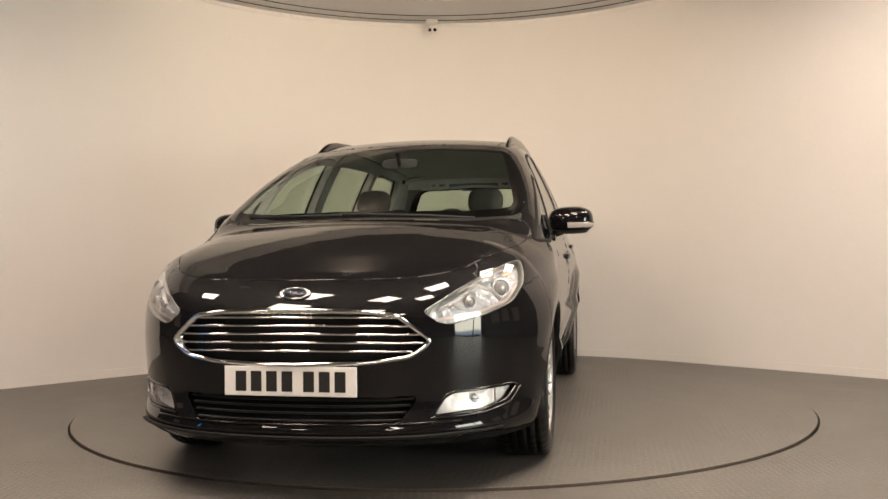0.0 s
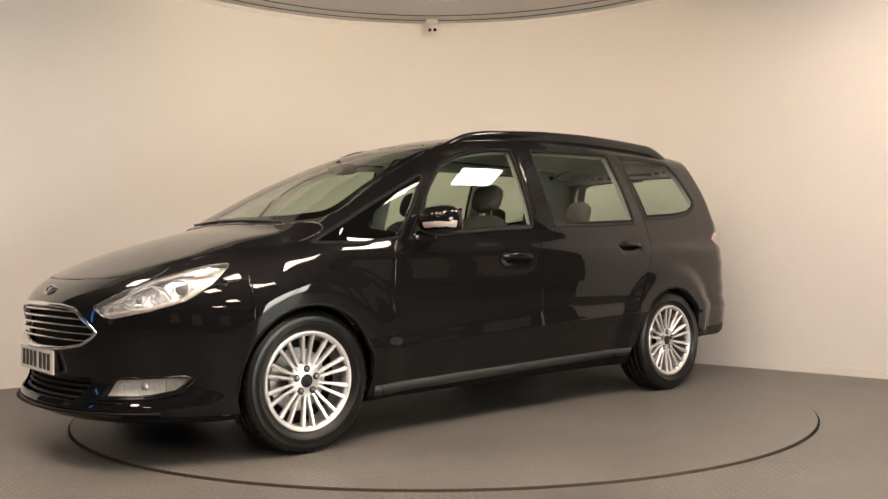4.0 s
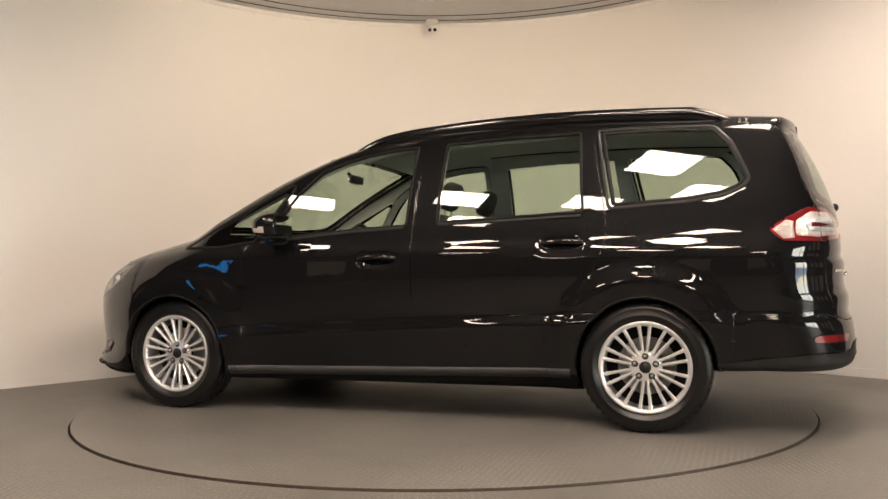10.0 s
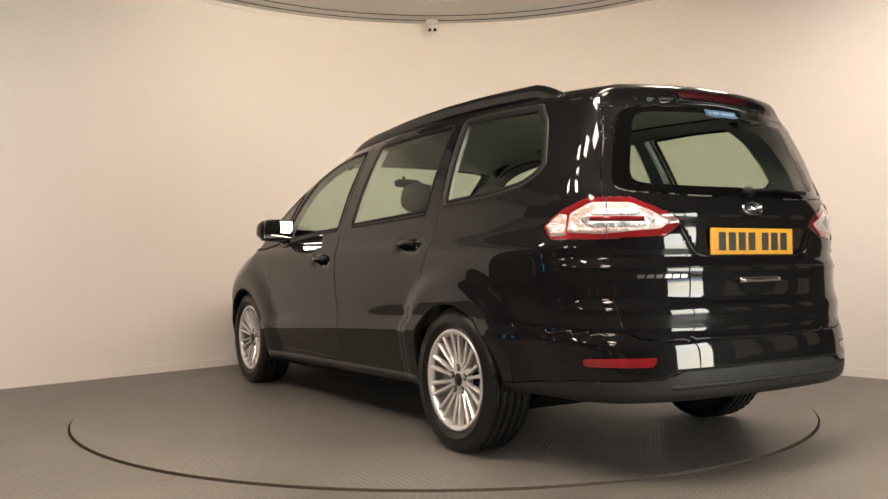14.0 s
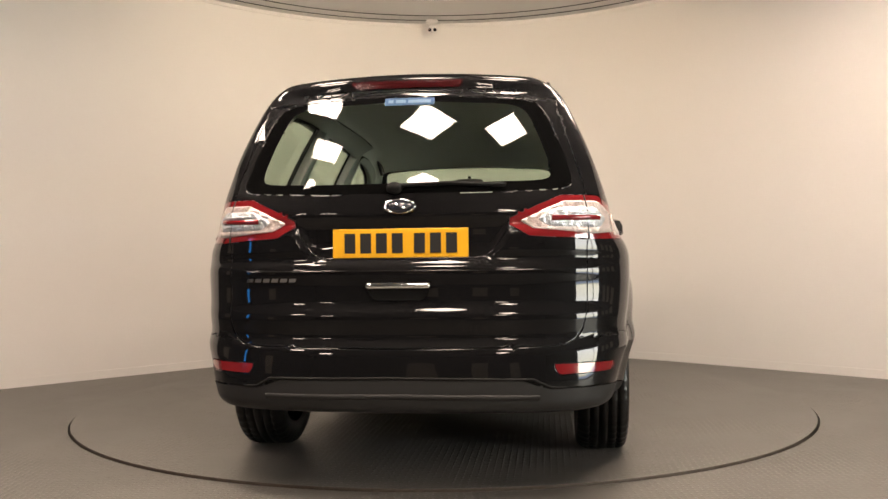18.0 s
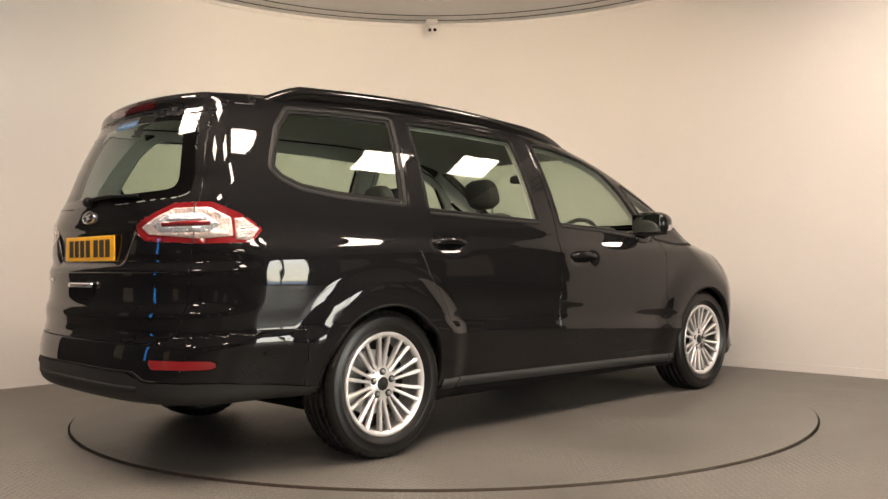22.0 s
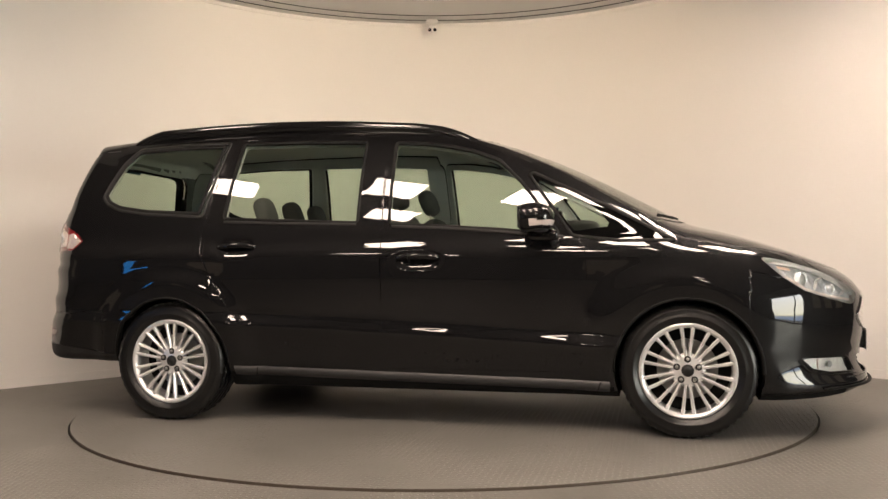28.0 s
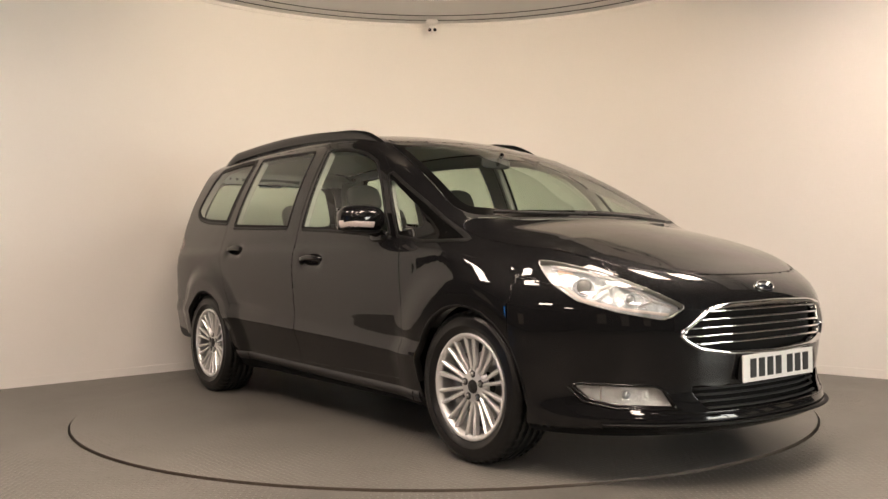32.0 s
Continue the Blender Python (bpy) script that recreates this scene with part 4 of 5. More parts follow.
# --- lining of the cabin
panel("headlining", HEADLINER, car, ["roof_panel", "spoiler"], gap=0, lift=-0.035, flip_in=True, tag="pale grey fabric")
panel("tailgate_lining", DASH, car, ["tailgate"], gap=0, lift=-0.04, flip_in=True, below=1.14)
panel("tailgate_frame_lining", TRIM_GREY, car, ["tailgate"], gap=0, lift=-0.04, flip_in=True, above=1.14)
panel("nose_lining", LINER, car, ["bonnet", "front_bumper", "scuttle"], gap=0, lift=-0.05, flip_in=True)
panel("tail_lining", LINER, car, ["rear_bumper", "rear_valance"], gap=0, lift=-0.05, flip_in=True)
for side, s in SIDES:
    panel("pillar_lining", HEADLINER, car, ["pillar_frame"], side, gap=0, lift=-0.03, flip_in=True)
    panel("wing_lining", LINER, car, ["front_wing", "sill"], side, gap=0, lift=-0.03, flip_in=True)
    panel("door_card", DASH, car, ["front_door", "rear_door"], side, gap=0, lift=-0.045, flip_in=True, below=1.12)
    panel("door_frame_lining", REVEAL, car, ["front_door", "rear_door"], side, gap=0, lift=-0.045, flip_in=True, above=1.12, tag="pale grey moulded trim")
    panel("rear_lining", DASH, car, ["rear_wing"], side, gap=0, lift=-0.045, flip_in=True, below=1.12)
    panel("rear_pillar_lining", REVEAL, car, ["rear_wing"], side, gap=0, lift=-0.045, flip_in=True, above=1.12, tag="pale grey moulded trim")

# --- wheel arches
for xc in (1.4245, -1.4245):
    for side, s in SIDES:
        bm = bmesh.new()
        rows = []
        for i in range(33):
            a = math.radians(-20 + (220 if xc > 0 else 202) * i / 32)
            x, z = xc + 0.373 * math.cos(a), 0.335 + 0.373 * math.sin(a)
            rows.append([bm.verts.new((x, s * y, z)) for y in (0.56, 0.70, 0.84)] + [bm.verts.new((xc + 0.1 * math.cos(a), s * 0.56, 0.335 + 0.1 * math.sin(a)))])
        for a, b in zip(rows[:-1], rows[1:]):
            bm.faces.new((a[0], a[1], b[1], b[0]))
            bm.faces.new((a[1], a[2], b[2], b[1]))
            bm.faces.new((a[3], a[0], b[0], b[3]))
        part("arch_liner", bm, LINER, car)
        line = [(xc + 0.360 * math.cos(math.radians(a)), 0.335 + 0.360 * math.sin(math.radians(a))) for a in range(-2, 183, 4)]
        part("arch_lip", ribbon("side", line, 0.012, 0.001, s, depth=0.03), SEAL, car, smooth=True)
part("floor_pan", box(3.5, 1.1, 0.28, (0.1, 0, 0.38), 0.03), LINER, car)
part("engine_block", box(0.9, 1.05, 0.45, (1.75, 0, 0.52), 0.05), LINER, car)


# --- wheels
def wheel(x, s):
    w = part("wheel", lathe([(0.205, -0.11), (0.222, -0.10), (0.225, -0.02), (0.214, 0.0), (0.212, 0.022), (0.222, 0.032), (0.233, 0.036), (0.238, 0.030), (0.236, 0.02)], 72), ALLOY, car, "silver alloy wheel", True)
    w.matrix_basis = pose(x, s * 0.865, 0.335, 0, 0, 0 if s == 1 else 180)
    prof = [(0.228, -0.105), (0.245, -0.112), (0.275, -0.118), (0.305, -0.116), (0.325, -0.105), (0.334, -0.085)]
    for g in (-0.06, -0.02, 0.02, 0.06):
        prof += [(0.337, g - 0.016), (0.337, g - 0.005), (0.329, g - 0.004), (0.329, g + 0.004), (0.337, g + 0.005)]
    prof += [(0.334, 0.085), (0.328, 0.098), (0.318, 0.107), (0.312, 0.108), (0.310, 0.1105), (0.30, 0.112), (0.275, 0.112), (0.272, 0.1145), (0.266, 0.1145), (0.262, 0.110), (0.245, 0.104), (0.236, 0.092), (0.233, 0.080)]
    tyre = lathe([(r, h - 0.068) for r, h in prof], 144)
    for v in tyre.verts:
        r = math.hypot(v.co.x, v.co.z)
        if r > 0.322 and abs(v.co.y + 0.068) > 0.042 and round(math.atan2(v.co.z, v.co.x) / (2 * math.pi) * 144) % 3 == 0:
            v.co.x *= 0.983
            v.co.z *= 0.983
    part("tyre", tyre, RUBBER, w, "black rubber tyre with a smooth sidewall", True)
    part("brake_disc", lathe([(0.06, -0.075), (0.15, -0.075), (0.15, -0.095), (0.06, -0.095)], 40), STEEL, w)
    part("wheel_back", lathe([(0.0, -0.10), (0.215, -0.10)], 40), LINER, w)
    part("hub_face", lathe([(0.0, 0.005), (0.035, 0.006), (0.04, 0.004), (0.066, 0.006), (0.083, 0.0), (0.086, -0.02)], 40), ALLOY, w, "", True)
    part("centre_cap", lathe([(0.0, 0.014), (0.020, 0.013), (0.022, 0.0105), (0.026, 0.0125), (0.031, 0.009), (0.031, 0.0)], 28), SATIN_TRIM, w, "", True)
    spoke = None
    for i in range(20):
        k, half = divmod(i, 2)
        a = 2 * math.pi * (k + (0.205 if half else -0.205)) / 10 + math.pi / 2
        if spoke is None:
            bm = bmesh.new()
            sect = [(0.068, 0.0075, 0.008, 0.02), (0.11, 0.0078, 0.012, 0.025), (0.16, 0.0084, 0.020, 0.028), (0.20, 0.0094, 0.026, 0.028), (0.228, 0.0115, 0.030, 0.02)]
            rows = []
            for r, hw, top, dp in sect:
                rows.append([bm.verts.new(v) for v in ((r, top - dp, -hw * 0.8), (r, top - 0.006, -hw), (r, top, -hw * 0.45), (r, top, hw * 0.45), (r, top - 0.006, hw), (r, top - dp, hw * 0.8))])
            for p, q in zip(rows[:-1], rows[1:]):
                for j in range(5):
                    bm.faces.new((p[j], p[j + 1], q[j + 1], q[j]))
            bmesh.ops.recalc_face_normals(bm, faces=bm.faces)
            spoke = part("spoke", bm, ALLOY, w)
            ob = spoke
        else:
            ob = new("spoke", spoke.data)
            ob.parent = w
        ob.matrix_basis = Matrix.Rotation(-a, 4, "Y")
    nut = None
    for i in range(5):
        a = 2 * math.pi * i / 5 + math.pi / 2
        if nut is None:
            nut = part("wheel_nut", lathe([(0.0, 0.0155), (0.005, 0.0155), (0.0082, 0.0135), (0.0088, 0.008), (0.0088, 0.0)], 12), STEEL, w, "", True)
            # near-black disc on the hub: the shade of a nut hole, painted
            hole = part("nut_recess_shade", lathe([(0.0, 0.0088), (0.0150, 0.0088), (0.0170, 0.0078), (0.0175, 0.002)], 20), PLATE_INK, w, "", True)
            ob, rim = nut, hole
        else:
            ob, rim = new("wheel_nut", nut.data), new("nut_recess_shade", hole.data)
            ob.parent = rim.parent = w
        rim.matrix_basis = pose(0.056 * math.cos(a), 0, 0.056 * math.sin(a))
        ob.matrix_basis = pose(0.056 * math.cos(a), 0, 0.056 * math.sin(a))
    return w


for x in (1.4245, -1.4245):
    for s in (1, -1):
        wheel(x, s)

# --- nose
half = [(0.518, 0.596), (0.40, 0.690), (0.28, 0.706), (0.0, 0.712)]
low = [(0.50, 0.57), (0.44, 0.535), (0.30, 0.515), (0.0, 0.508)]
hexagon = smooth_loop([(-y, z) for y, z in half[:3]] + half[::-1] + low + [(-y, z) for y, z in low[:3][::-1]], 0.02)
front = part("grille", ribbon("front", hexagon, 0.014, 0.008, closed=True, depth=0.03), CHROME, car, "hexagonal chrome grille", True)
panel("grille_backing", LINER, front, ["grille"], gap=0, lift=-0.055)
for z, half in ((0.680, 0.405), (0.648, 0.452), (0.616, 0.488), (0.584, 0.502), (0.552, 0.462)):
    pts = on_skin("front", [(y, z + 0.008 * (1 - (y / 0.5) ** 2)) for y in np.linspace(-half, half, 41)], -0.008)
    part("grille_bar", tube(pts, 0.0038, 8, flat=1.2), CHROME, front, "thin chrome bar", True)
panel("intake_backing", LINER, car, ["intake"], gap=0, lift=-0.05)
for z, half in ((0.374, 0.458), (0.352, 0.445), (0.330, 0.43), (0.308, 0.412)):
    pts = on_skin("front", [(y, z) for y in np.linspace(-half, half, 31)], -0.022)
    part("intake_slat", tube(pts, 0.0075, 8, flat=0.65), PLASTIC, car, "black plastic slat", True)
pts = on_skin("front", [(y, 0.287) for y in np.linspace(-0.62, 0.62, 51)], 0.002)
part("lip_moulding", tube(pts, 0.004, 8), GLOSS_BLACK, car, "", True)
lip = [(2.408 - 0.28 * y * y - 0.5 * y ** 4, y, 0.243) for y in np.linspace(-0.76, 0.76, 61)]
part("splitter", tube(lip, 0.010, 8, flat=0.7), SEAL, car, "black plastic front lip", True)


def number_plate(name, parent, x, z, face, mat, tilt=0.0):
    """A pressed plate with its characters as plain bars."""
    m = pose(x, 0, z, 0, tilt, 0)
    plate = part(name, box(0.008, 0.52, 0.111, (0, 0, 0), 0.003), mat, parent, "number plate with dark characters")
    plate.matrix_basis = m
    y = -0.52 / 2 + 0.042
    for i in range(7):
        w = 0.05
        y0 = y + w / 2
        b = part("character_bar", box(0.002, 0.042, 0.076, (face * 0.005, -face * (0 - y0) if face > 0 else -y0, 0)), PLATE_INK, plate)
        y += w + 0.011 + (0.024 if i == 3 else 0)
    return plate


number_plate("front_plate", car, 2.375, 0.447, 1, WHITE_PLATE)
part("plate_holder", box(0.03, 0.50, 0.095, (2.357, 0, 0.447), 0.01), PLASTIC, car)


def badge(name, parent, x, z, rx, rz, face, tilt):
    b = part(name, lathe([(0.0, 0.002), (0.80, 0.002), (0.84, 0.006), (0.95, 0.007), (1.0, 0.002), (1.0, -0.01)], 40), [CHROME], parent, "oval chrome badge", True)
    b.matrix_basis = pose(x, 0, z, 0, tilt, 0) @ Matrix.Rotation(-face * math.pi / 2, 4, "Z") @ Matrix.Diagonal((rx, 1, rz, 1))
    k = part("badge_field", lathe([(0.0, 0.0045), (0.82, 0.0045), (0.84, 0.003)], 40), BADGE_BLUE, b, "", True)
    wave = [(k, 0.0055, 0.26 * math.sin(5 * k)) for k in np.linspace(-0.62, 0.62, 40)]
    part("badge_mark", tube(wave, 0.0018, 6, flat=44), CHROME, b)
    return b


badge("front_badge", car, on_skin("front", [(0, 0.772)])[0][0] + 0.004, 0.772, 0.062, 0.028, 1, -38)
for side, s in SIDES:
    lamp = panel("headlamp", LENS, car, ["headlamp"], side, tag="clear headlamp with bright reflectors")
    lamp.visible_shadow = False
    panel("lamp_bowl", REFLECTOR, lamp, ["headlamp"], side, gap=0.002, lift=-0.030)
    v, line = OUTLINE["headlamp"]
    part("lamp_rim", ribbon(v, line, 0.004, 0.0003, s, True, depth=0.034), STEEL, lamp, "", True)
    for (u, z), r in (((0.87, 0.790), 0.036), ((1.05, 0.737), 0.021)):
        c = on_skin("bow", [(u, z)], -0.02)[0]
        n = Vector((0.82, 0.57, 0.05)).normalized()
        q = Vector((0, 1, 0)).rotation_difference(n).to_matrix().to_4x4()
        bm = lathe([(0.0, 0.012), (r * 0.5, 0.010), (r * 0.8, 0.004), (r * 0.86, -0.002)], 28)
        bmesh.ops.transform(bm, matrix=Matrix.Translation(c) @ q, verts=bm.verts)
        if s == -1:
            bmesh.ops.scale(bm, vec=(1, -1, 1), verts=bm.verts)
            bmesh.ops.reverse_faces(bm, faces=bm.faces[:])
        part("projector_lens", bm, PROJECTOR, lamp, "", True)
        bm = lathe([(r * 0.86, 0.0), (r * 0.95, 0.008), (r * 1.1, 0.006), (r * 1.15, -0.02)], 28)
        bmesh.ops.transform(bm, matrix=Matrix.Translation(c) @ q, verts=bm.verts)
        if s == -1:
            bmesh.ops.scale(bm, vec=(1, -1, 1), verts=bm.verts)
        part("projector_ring", bm, REFLECTOR, lamp, "", True)
    part("indicator_bulb", decal("bow", [(0.765, 0.848), (0.83, 0.838), (0.825, 0.850), (0.765, 0.862)], -0.020, s), AMBER, lamp)
    for line, w in (([(0.74, 0.868), (0.86, 0.848), (0.99, 0.812), (1.10, 0.772)], 0.010), ([(0.905, 0.735), (0.94, 0.775), (1.0, 0.795), (1.09, 0.758), (1.16, 0.715)], 0.012), ([(1.08, 0.700), (1.14, 0.728), (1.21, 0.700)], 0.009)):
        part("bezel_strip", ribbon("bow", line, w, -0.014, s, depth=0.002), ALLOY, lamp, "", True)
    part("daytime_strip", ribbon("bow", [(1.20, 0.672), (1.0, 0.699), (0.86, 0.735), (0.77, 0.80)], 0.012, -0.018, s), CLEAR_LENS, lamp, "", True)
    fog = panel("fog_lamp", LENS, car, ["fog_lamp"], side, tag="clear fog lamp in the bumper")
    fog.visible_shadow = False
    panel("lamp_bowl", FOG_BOWL, fog, ["fog_lamp"], side, gap=0.003, lift=-0.03)
    v, line = OUTLINE["fog_lamp"]
    part("lamp_rim", ribbon(v, line, 0.010, 0.003, s, True, depth=0.03), GLOSS_BLACK, fog, "", True)
    c = on_skin("bow", [(1.03, 0.357)], -0.018)[0]
    bm = lathe([(0.0, 0.008), (0.008, 0.007), (0.014, 0.003), (0.017, -0.004)], 20)
    bmesh.ops.transform(bm, matrix=Matrix.Translation(Vector(flip(c, s))) @ Vector((0, 1, 0)).rotation_difference(Vector((0.82, 0.57 * s, 0.0)).normalized()).to_matrix().to_4x4(), verts=bm.verts)
    part("fog_bulb", bm, REFLECTOR, fog, "", True)
    for u in (0.93,):
        part("lamp_rib", ribbon("bow", [(u, 0.33 if u < 1.05 else 0.325), (u, 0.388)], 0.006, -0.02, s, step=0.01), CLEAR_LENS, fog)
    part("brow_strip", ribbon("bow", [(1.24, 0.302), (0.99, 0.306), (0.86, 0.33), (0.80, 0.385)], 0.008, 0.006, s), GLOSS_BLACK, fog, "", True)
    # tail lamps
    tail = panel("tail_lamp", RED_LENS, car, ["tail_lamp"], side, tag="red and clear tail lamp")
    hexa = [(-1.355, 1.042), (-1.28, 1.082), (-1.195, 1.117), (-1.045, 1.118), (-0.962, 1.075), (-0.95, 1.0), (-1.08, 0.992), (-1.315, 1.012)]
    part("clear_field", decal("stern", smooth_loop(hexa, 0.010), 0.003, s), LAMP_FIELD, tail, "clear inner lens", True)
    inner = [(-1.30, 1.05), (-1.225, 1.092), (-1.07, 1.094), (-1.0, 1.05), (-1.04, 1.016), (-1.26, 1.018)]
    part("dark_field", decal("stern", smooth_loop(inner, 0.015), 0.0045, s), REFLECTOR, tail, "", True)
    part("red_bar", ribbon("stern", [(-1.25, 1.052), (-1.04, 1.055)], 0.020, 0.008, s), RED_LENS, tail, "", True)
    for z, w in ((1.072, 0.012), (1.036, 0.012)):
        part("chrome_strip", ribbon("stern", [(-1.22, z), (-1.07, z)], w, 0.007, s), REFLECTOR, tail, "", True)
    tip = [(-0.860, 1.030), (-0.92, 1.078), (-0.948, 1.07), (-0.94, 0.988), (-0.885, 0.984)]
    part("clear_tip", decal("stern", tip, 0.003, s), LAMP_FIELD, tail, "clear ribbed lens", True)
    for k in range(5):
        z = 0.995 + 0.012 * k
        part("tip_rib", ribbon("stern", [(-0.925, z), (-0.885, z + 0.004)], 0.004, 0.006, s, step=0.01), REFLECTOR, tail)
    part("lamp_joint", ribbon("stern", [(-1.105, 0.972), (-1.105, 1.142)], 0.005, 0.0055, s), PLATE_INK, tail, "", True)
    rr = panel("rear_reflector", RED_LENS, car, ["rear_reflector"], side, lift=0.001, tag="long red reflector in the bumper")

# --- mirrors, handles, rails
for side, s in SIDES:
    m = pillow(0.200, 0.240, 0.150, (0, 0, 0), 2.8, seg=16)
    for v in m.verts:
        k = max(0.0, v.co.x) / 0.10
        v.co.z *= 1 - 0.16 * k
        v.co.y *= 1 - 0.10 * k
        if v.co.x < -0.07:
            v.co.x = -0.07
    bmesh.ops.translate(m, vec=(0.685, s * 0.975, 1.105), verts=m.verts)
    mir = part("door_mirror", m, PAINT, car, "black door mirror with a clear indicator", True)
    part("mirror_glass", box(0.006, 0.195, 0.112, (0.613, s * 0.975, 1.108), 0.002), MIRROR, mir)
    part("mirror_lower", pillow(0.135, 0.19, 0.03, (0.683, s * 0.97, 1.047), 3.0), PLASTIC, mir, "", True)
    part("mirror_arm", tube([(0.70, s * 0.86, 1.025), (0.70, s * 0.90, 1.035), (0.695, s * 0.94, 1.05)], 0.028, 10, flat=0.7), PAINT, mir, "", True)
    part("mirror_base", pillow(0.16, 0.03, 0.06, (0.71, s * 0.885, 1.02), 3.0), GLOSS_BLACK, mir, "", True)
    ind = pillow(0.208, 0.248, 0.156, (0, 0, 0), 2.8, seg=32)
    for v in ind.verts:
        k = max(0.0, v.co.x) / 0.104
        v.co.z *= 1 - 0.16 * k
        v.co.y *= 1 - 0.10 * k
    cull = [f for f in ind.faces if not (-0.042 < f.calc_center_median().z < -0.014 and f.calc_center_median().y * s > -0.015 and f.calc_center_median().x > -0.015)]
    bmesh.ops.delete(ind, geom=cull, context="FACES")
    bmesh.ops.translate(ind, vec=(0.685, s * 0.975, 1.105), verts=ind.verts)
    part("indicator_lens", ind, CLEAR_LENS, mir, "clear white indicator lens", True)
    for nm, x0, x1, z in (("front_door", 0.175, -0.065, 0.908), ("rear_door", -0.885, -1.125, 0.978)):
        n = 14
        a, b = on_skin("side", [(x0 + 0.03, z + 0.02), (x1 - 0.03, z + 0.02)])
        pts = []
        for i in range(n + 1):
            k = i / n
            q = a + (b - a) * (0.12 + 0.76 * k)
            pts.append((q[0], s * (q[1] + 0.018 * math.sin(math.pi * k) ** 0.5 - 0.004), z + 0.010 * math.sin(math.pi * k)))
        h = part("door_handle", tube(pts, 0.0125, 12, flat=1.25), PAINT, doors[nm, side], "black bow door handle", True)
        part("handle_joint", tube([pts[10], (pts[10][0] - 0.004, pts[10][1], pts[10][2])], 0.0132, 12, flat=1.25), SEAL, doors[nm, side])
    rail = []
    for i in range(41):
        k = i / 40
        x = 0.34 - 2.21 * k
        q = on_skin("top", [(x, 0.585 - 0.02 * k)])[0]
        up = (0.019 + 0.018 * min(1.0, max(0.0, (k - 0.25) / 0.3))) * min(1.0, (k / 0.17) ** 0.8, ((1 - k) / 0.10) ** 0.7)
        sink = 0.040 * (max(0.0, 1 - k / 0.10) ** 1.6 + max(0.0, (k - 0.90) / 0.10) ** 1.6)
        rail.append((x, s * q[1], q[2] + up - 0.006 - sink))
    part("roof_rail", tube(rail, 0.017, 12, flat=2.0), GLOSS_BLACK, car, "black roof rail", True)
    # wipers of the windscreen
base = on_skin("top", [(1.365, 0.55), (1.395, 0.30), (1.40, 0.0), (1.39, -0.12)], 0.004)
part("wiper", tube(base, 0.0065, 6), PLASTIC, car, "black wiper at rest", True)
base = on_skin("top", [(1.40, -0.10), (1.37, -0.35), (1.29, -0.62)], 0.004)
part("wiper", tube(base, 0.0065, 6), PLASTIC, car, "black wiper at rest", True)

# --- tail
number_plate("rear_plate", tailgate, on_skin("rear", [(0, 0.961)])[0][0] - 0.008, 0.961, -1, YELLOW_PLATE)
badge("rear_badge", tailgate, on_skin("rear", [(0, 1.10)])[0][0] - 0.003, 1.10, 0.064, 0.030, -1, 12)
bar = [tuple(p) for p in on_skin("rear", [(y, 0.800) for y in np.linspace(-0.115, 0.125, 13)], 0.012)]
part("tailgate_handle", tube(bar, 0.013, 8), CHROME, tailgate, "chrome handle bar", True)
# flat dark patch that paints the shade of the grip hollow
part("handle_recess_shade", decal("rear", smooth_loop([(-0.12, 0.79), (0.13, 0.79), (0.10, 0.745), (-0.09, 0.745)], 0.02), 0.003), LINER, tailgate)
for i in range(6):
    y = 0.62 - 0.037 * i
    part("letter_bar", decal("rear", [(y, 0.815), (y - 0.028, 0.815), (y - 0.032, 0.829), (y - 0.004, 0.829)], 0.003, step=0.01), CHROME, tailgate, "small chrome lettering bar")
part("brake_light", decal("rear", smooth_loop([(-0.23, 1.618), (0.23, 1.618), (0.21, 1.590), (-0.21, 1.590)], 0.01), 0.004), DARK_RED, tailgate, "high red brake light")
st = part("sticker", decal("rear", [(0.085, 1.512), (0.085, 1.545), (-0.115, 1.545), (-0.115, 1.512)], 0.002, thick=0.001), STICKER, tailgate, "blue dealer sticker")
for y0, y1 in ((0.07, 0.05), (0.04, 0.0), (-0.01, -0.10)):
    part("print_bar", decal("rear", [(y0, 1.522), (y0, 1.535), (y1, 1.535), (y1, 1.522)], 0.0035, step=0.01, thick=0.001), STICKER_INK, st)
arm = on_skin("rear", [(0.03, 1.165), (0.0, 1.176), (-0.18, 1.182), (-0.40, 1.172)], 0.016)
part("rear_wiper", merge(tube(arm, 0.008, 6), ball(0.022, 0.032, 0.024, tuple(on_skin("rear", [(0.02, 1.168)], 0.012)[0]), 12, 8)), SEAL, tailgate, "black rear wiper", True)
part("plate_recess_edge", ribbon("rear", smooth_loop([(0.405, 1.010), (0.405, 1.012), (0.335, 0.902), (-0.335, 0.902), (-0.405, 1.012), (-0.405, 1.010)], 0.05)[3:-3], 0.007, 0.003), PAINT, tailgate, "", True)
part("tailgate_crease", ribbon("rear", [(-0.62, 0.855), (0.62, 0.855)], 0.006, 0.0025), PAINT, tailgate, "", True)
part("bumper_step", ribbon("rear", [(-0.62, 0.418), (-0.56, 0.420), (-0.50, 0.452), (0.0, 0.458), (0.50, 0.452), (0.56, 0.420), (0.62, 0.418)], 0.010, 0.004), SEAL, car, "", True)
part("valance_ridge", ribbon("rear", [(-0.52, 0.385), (0.0, 0.39), (0.52, 0.385)], 0.02, 0.004), PLASTIC, car, "", True)


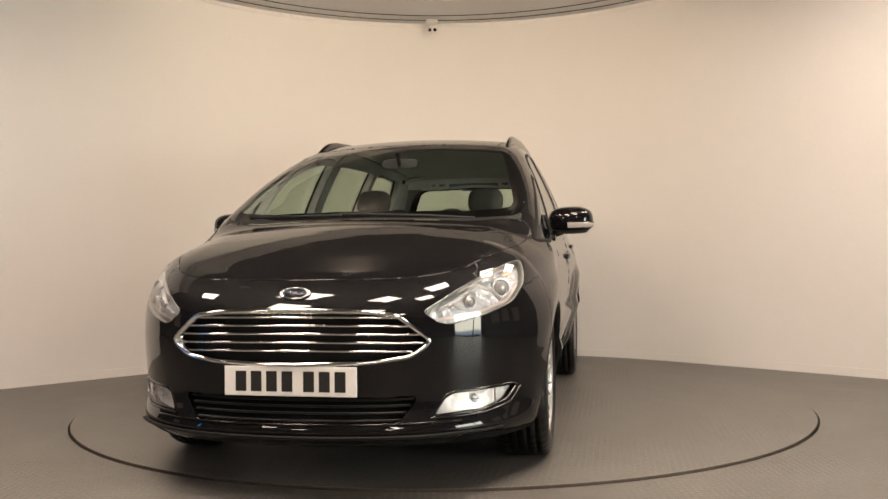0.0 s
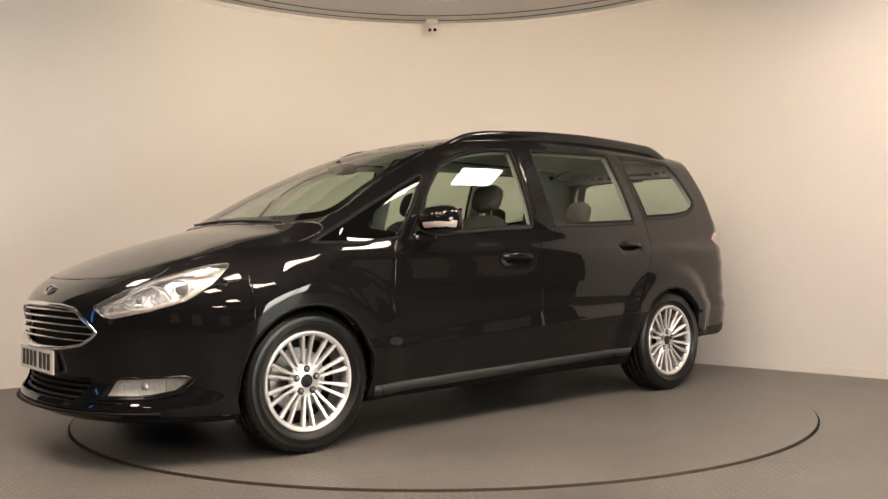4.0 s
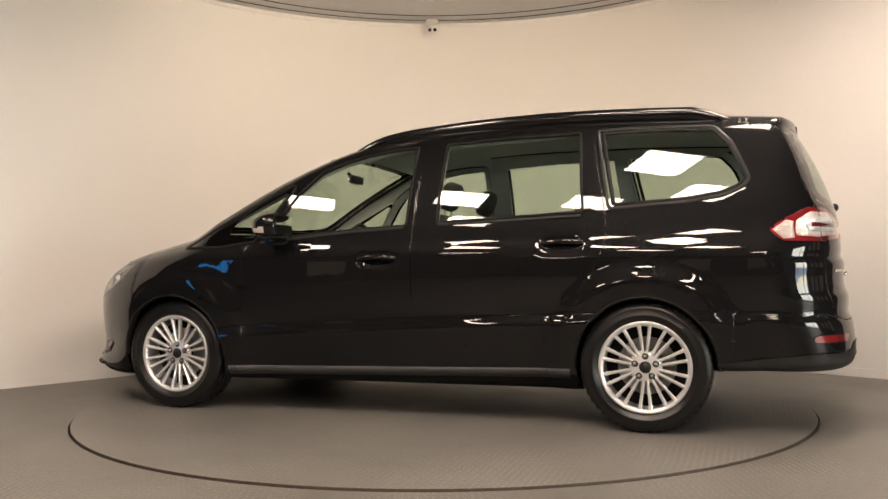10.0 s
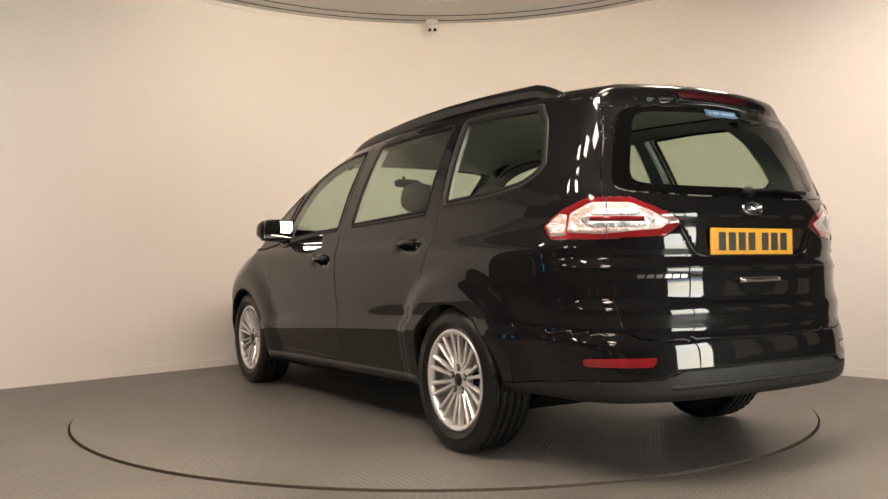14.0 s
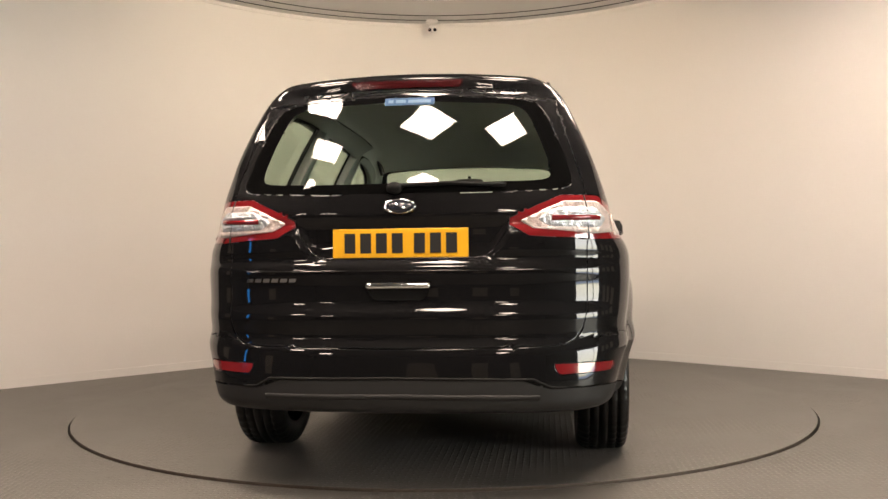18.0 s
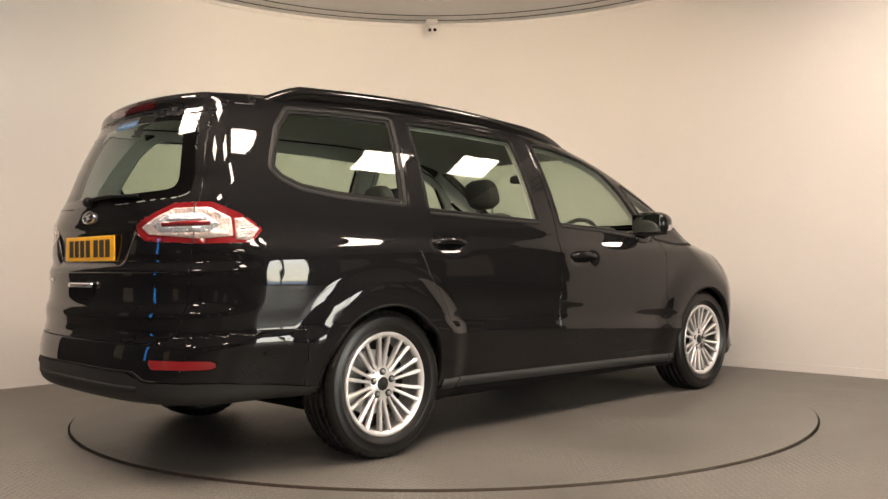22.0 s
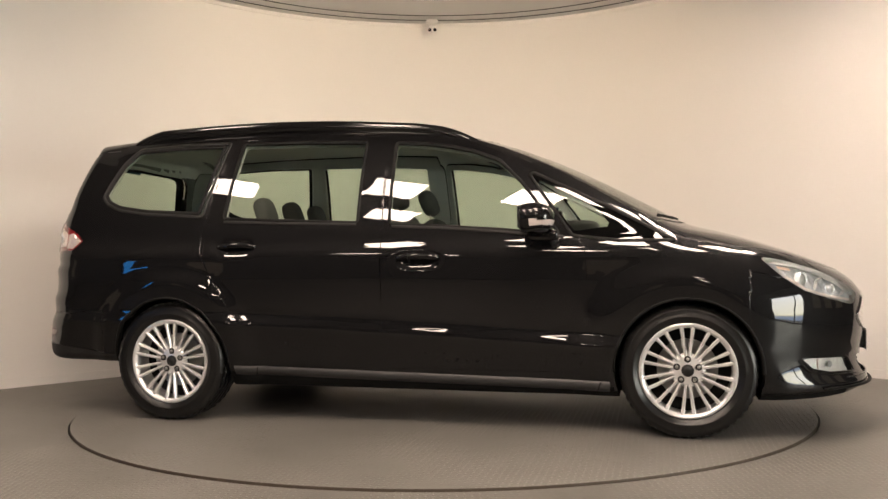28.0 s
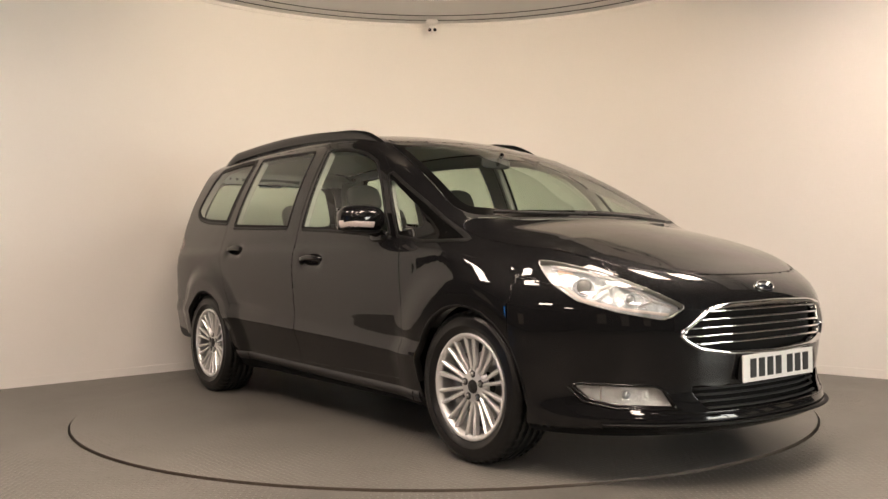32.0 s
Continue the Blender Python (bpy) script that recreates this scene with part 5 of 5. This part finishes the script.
# --- cabin
def seat(x, y, w=0.5, back=22, name="seat", head=True, base=0.62, high=0.62):
    st = part(name, pillow(0.50, w, 0.16, (x, y, base - 0.08), 5.0), FABRIC, car, "dark fabric seat", True)
    turn = Matrix.Rotation(math.radians(-back), 4, "Y")
    part("backrest", pillow(0.13, w * 0.96, high, (x - 0.24 - math.sin(math.radians(back)) * high / 2, y, base + math.cos(math.radians(back)) * high / 2 - 0.03), 4.0, turn), FABRIC, st, "", True)
    if head:
        hx, hz = x - 0.24 - math.sin(math.radians(back)) * (high + 0.12), base + math.cos(math.radians(back)) * (high + 0.12) - 0.02
        part("headrest", pillow(0.10, w * 0.46, 0.18, (hx + 0.02, y, hz - 0.005), 3.0, turn), FABRIC, st, "", True)
        for k in (-0.06, 0.06):
            part("headrest_post", tube([(hx + 0.05, y + k, hz - 0.14), (hx + 0.03, y + k, hz - 0.02)], 0.006, 6), STEEL, st)
    return st


seat(0.28, 0.38)
seat(0.28, -0.38)
for y in (-0.42, 0.0, 0.42):
    seat(-0.62, y, 0.40, 20, base=0.66, high=0.48)
for y in (-0.32, 0.32):
    seat(-1.45, y, 0.40, 18, base=0.66, high=0.40, head=False)
dash = part("dashboard", pillow(0.62, 1.48, 0.34, (1.02, 0, 0.86), 6.0), DASH, car, "dark moulded dashboard", True)
part("dash_top", pillow(0.55, 1.36, 0.06, (1.10, 0, 1.03), 5.0), DASH, dash, "", True)
part("binnacle", pillow(0.22, 0.34, 0.10, (0.86, -0.38, 1.06), 4.0), DASH, dash, "", True)
part("centre_console", pillow(1.0, 0.24, 0.34, (0.55, 0, 0.55), 6.0), DASH, dash, "", True)
ring = [(0.0, 0.185 * math.cos(a), 0.185 * math.sin(a)) for a in np.linspace(0, 2 * math.pi, 37)[:-1]]
bm = merge(tube(ring, 0.015, 8, closed=True), pillow(0.05, 0.15, 0.11, (0.02, 0, -0.01), 3.0), box(0.02, 0.34, 0.03, (0.02, 0, 0)), box(0.02, 0.03, 0.17, (0.02, 0, -0.09)))
sw = part("steering_wheel", bm, DASH, car, "dark steering wheel", True)
sw.matrix_basis = pose(0.68, -0.38, 0.985, 0, 22, 0)
part("interior_mirror", pillow(0.03, 0.21, 0.06, (0.60, 0, 1.45), 4.0), DASH, car, "", True)
part("mirror_stalk", tube([(0.66, 0, 1.50), (0.61, 0, 1.44)], 0.012, 6), GLOSS_BLACK, car)
part("load_floor", box(0.9, 1.2, 0.03, (-1.85, 0, 0.62), 0.01), DASH, car)
# ---------------------------------------------------------------- small fixtures
cctv = tagged(new("security_camera"), "small white bullet camera fixed under the ceiling by the wall", "camera")
cctv.matrix_basis = pose(-0.078, 2.66, CEIL - 0.012, 0, 0, 0) @ Matrix.Scale(1.25, 4)
part("base", lathe([(0.0, 0.0), (0.045, 0.0), (0.045, -0.018), (0.03, -0.028), (0.0, -0.028)], 24, "z"), WALL_MAT, cctv)
part("arm", tube([(0, 0, -0.02), (0, -0.01, -0.05), (0.0, -0.025, -0.06)], 0.011, 8), WALL_MAT, cctv)
body = lathe([(0.0, 0.06), (0.026, 0.055), (0.03, 0.03), (0.03, -0.06), (0.024, -0.062), (0.022, -0.055), (0.0, -0.055)], 24)
bmesh.ops.transform(body, matrix=pose(0.01, -0.03, -0.075, 18, 0, 12), verts=body.verts)
part("housing", body, WALL_MAT, cctv, "", True)
for x in (-0.017, 0.022):
    part("lens", ball(0.013, 0.006, 0.013, (x, -0.092, -0.097), 12, 8), GLOSS_BLACK, cctv, "dark lens", True)


def motions():
    rows_car, rows_plate = [], []
    for t, a in TURN:
        spin = pose(0, 0, 0, 0, 0, a)
        rows_car.append((t, spin @ pose(OFF[0], OFF[1], 0)))
        rows_plate.append((t, spin))
    walk(car, rows_car)
    walk(turntable, rows_plate)


motions()
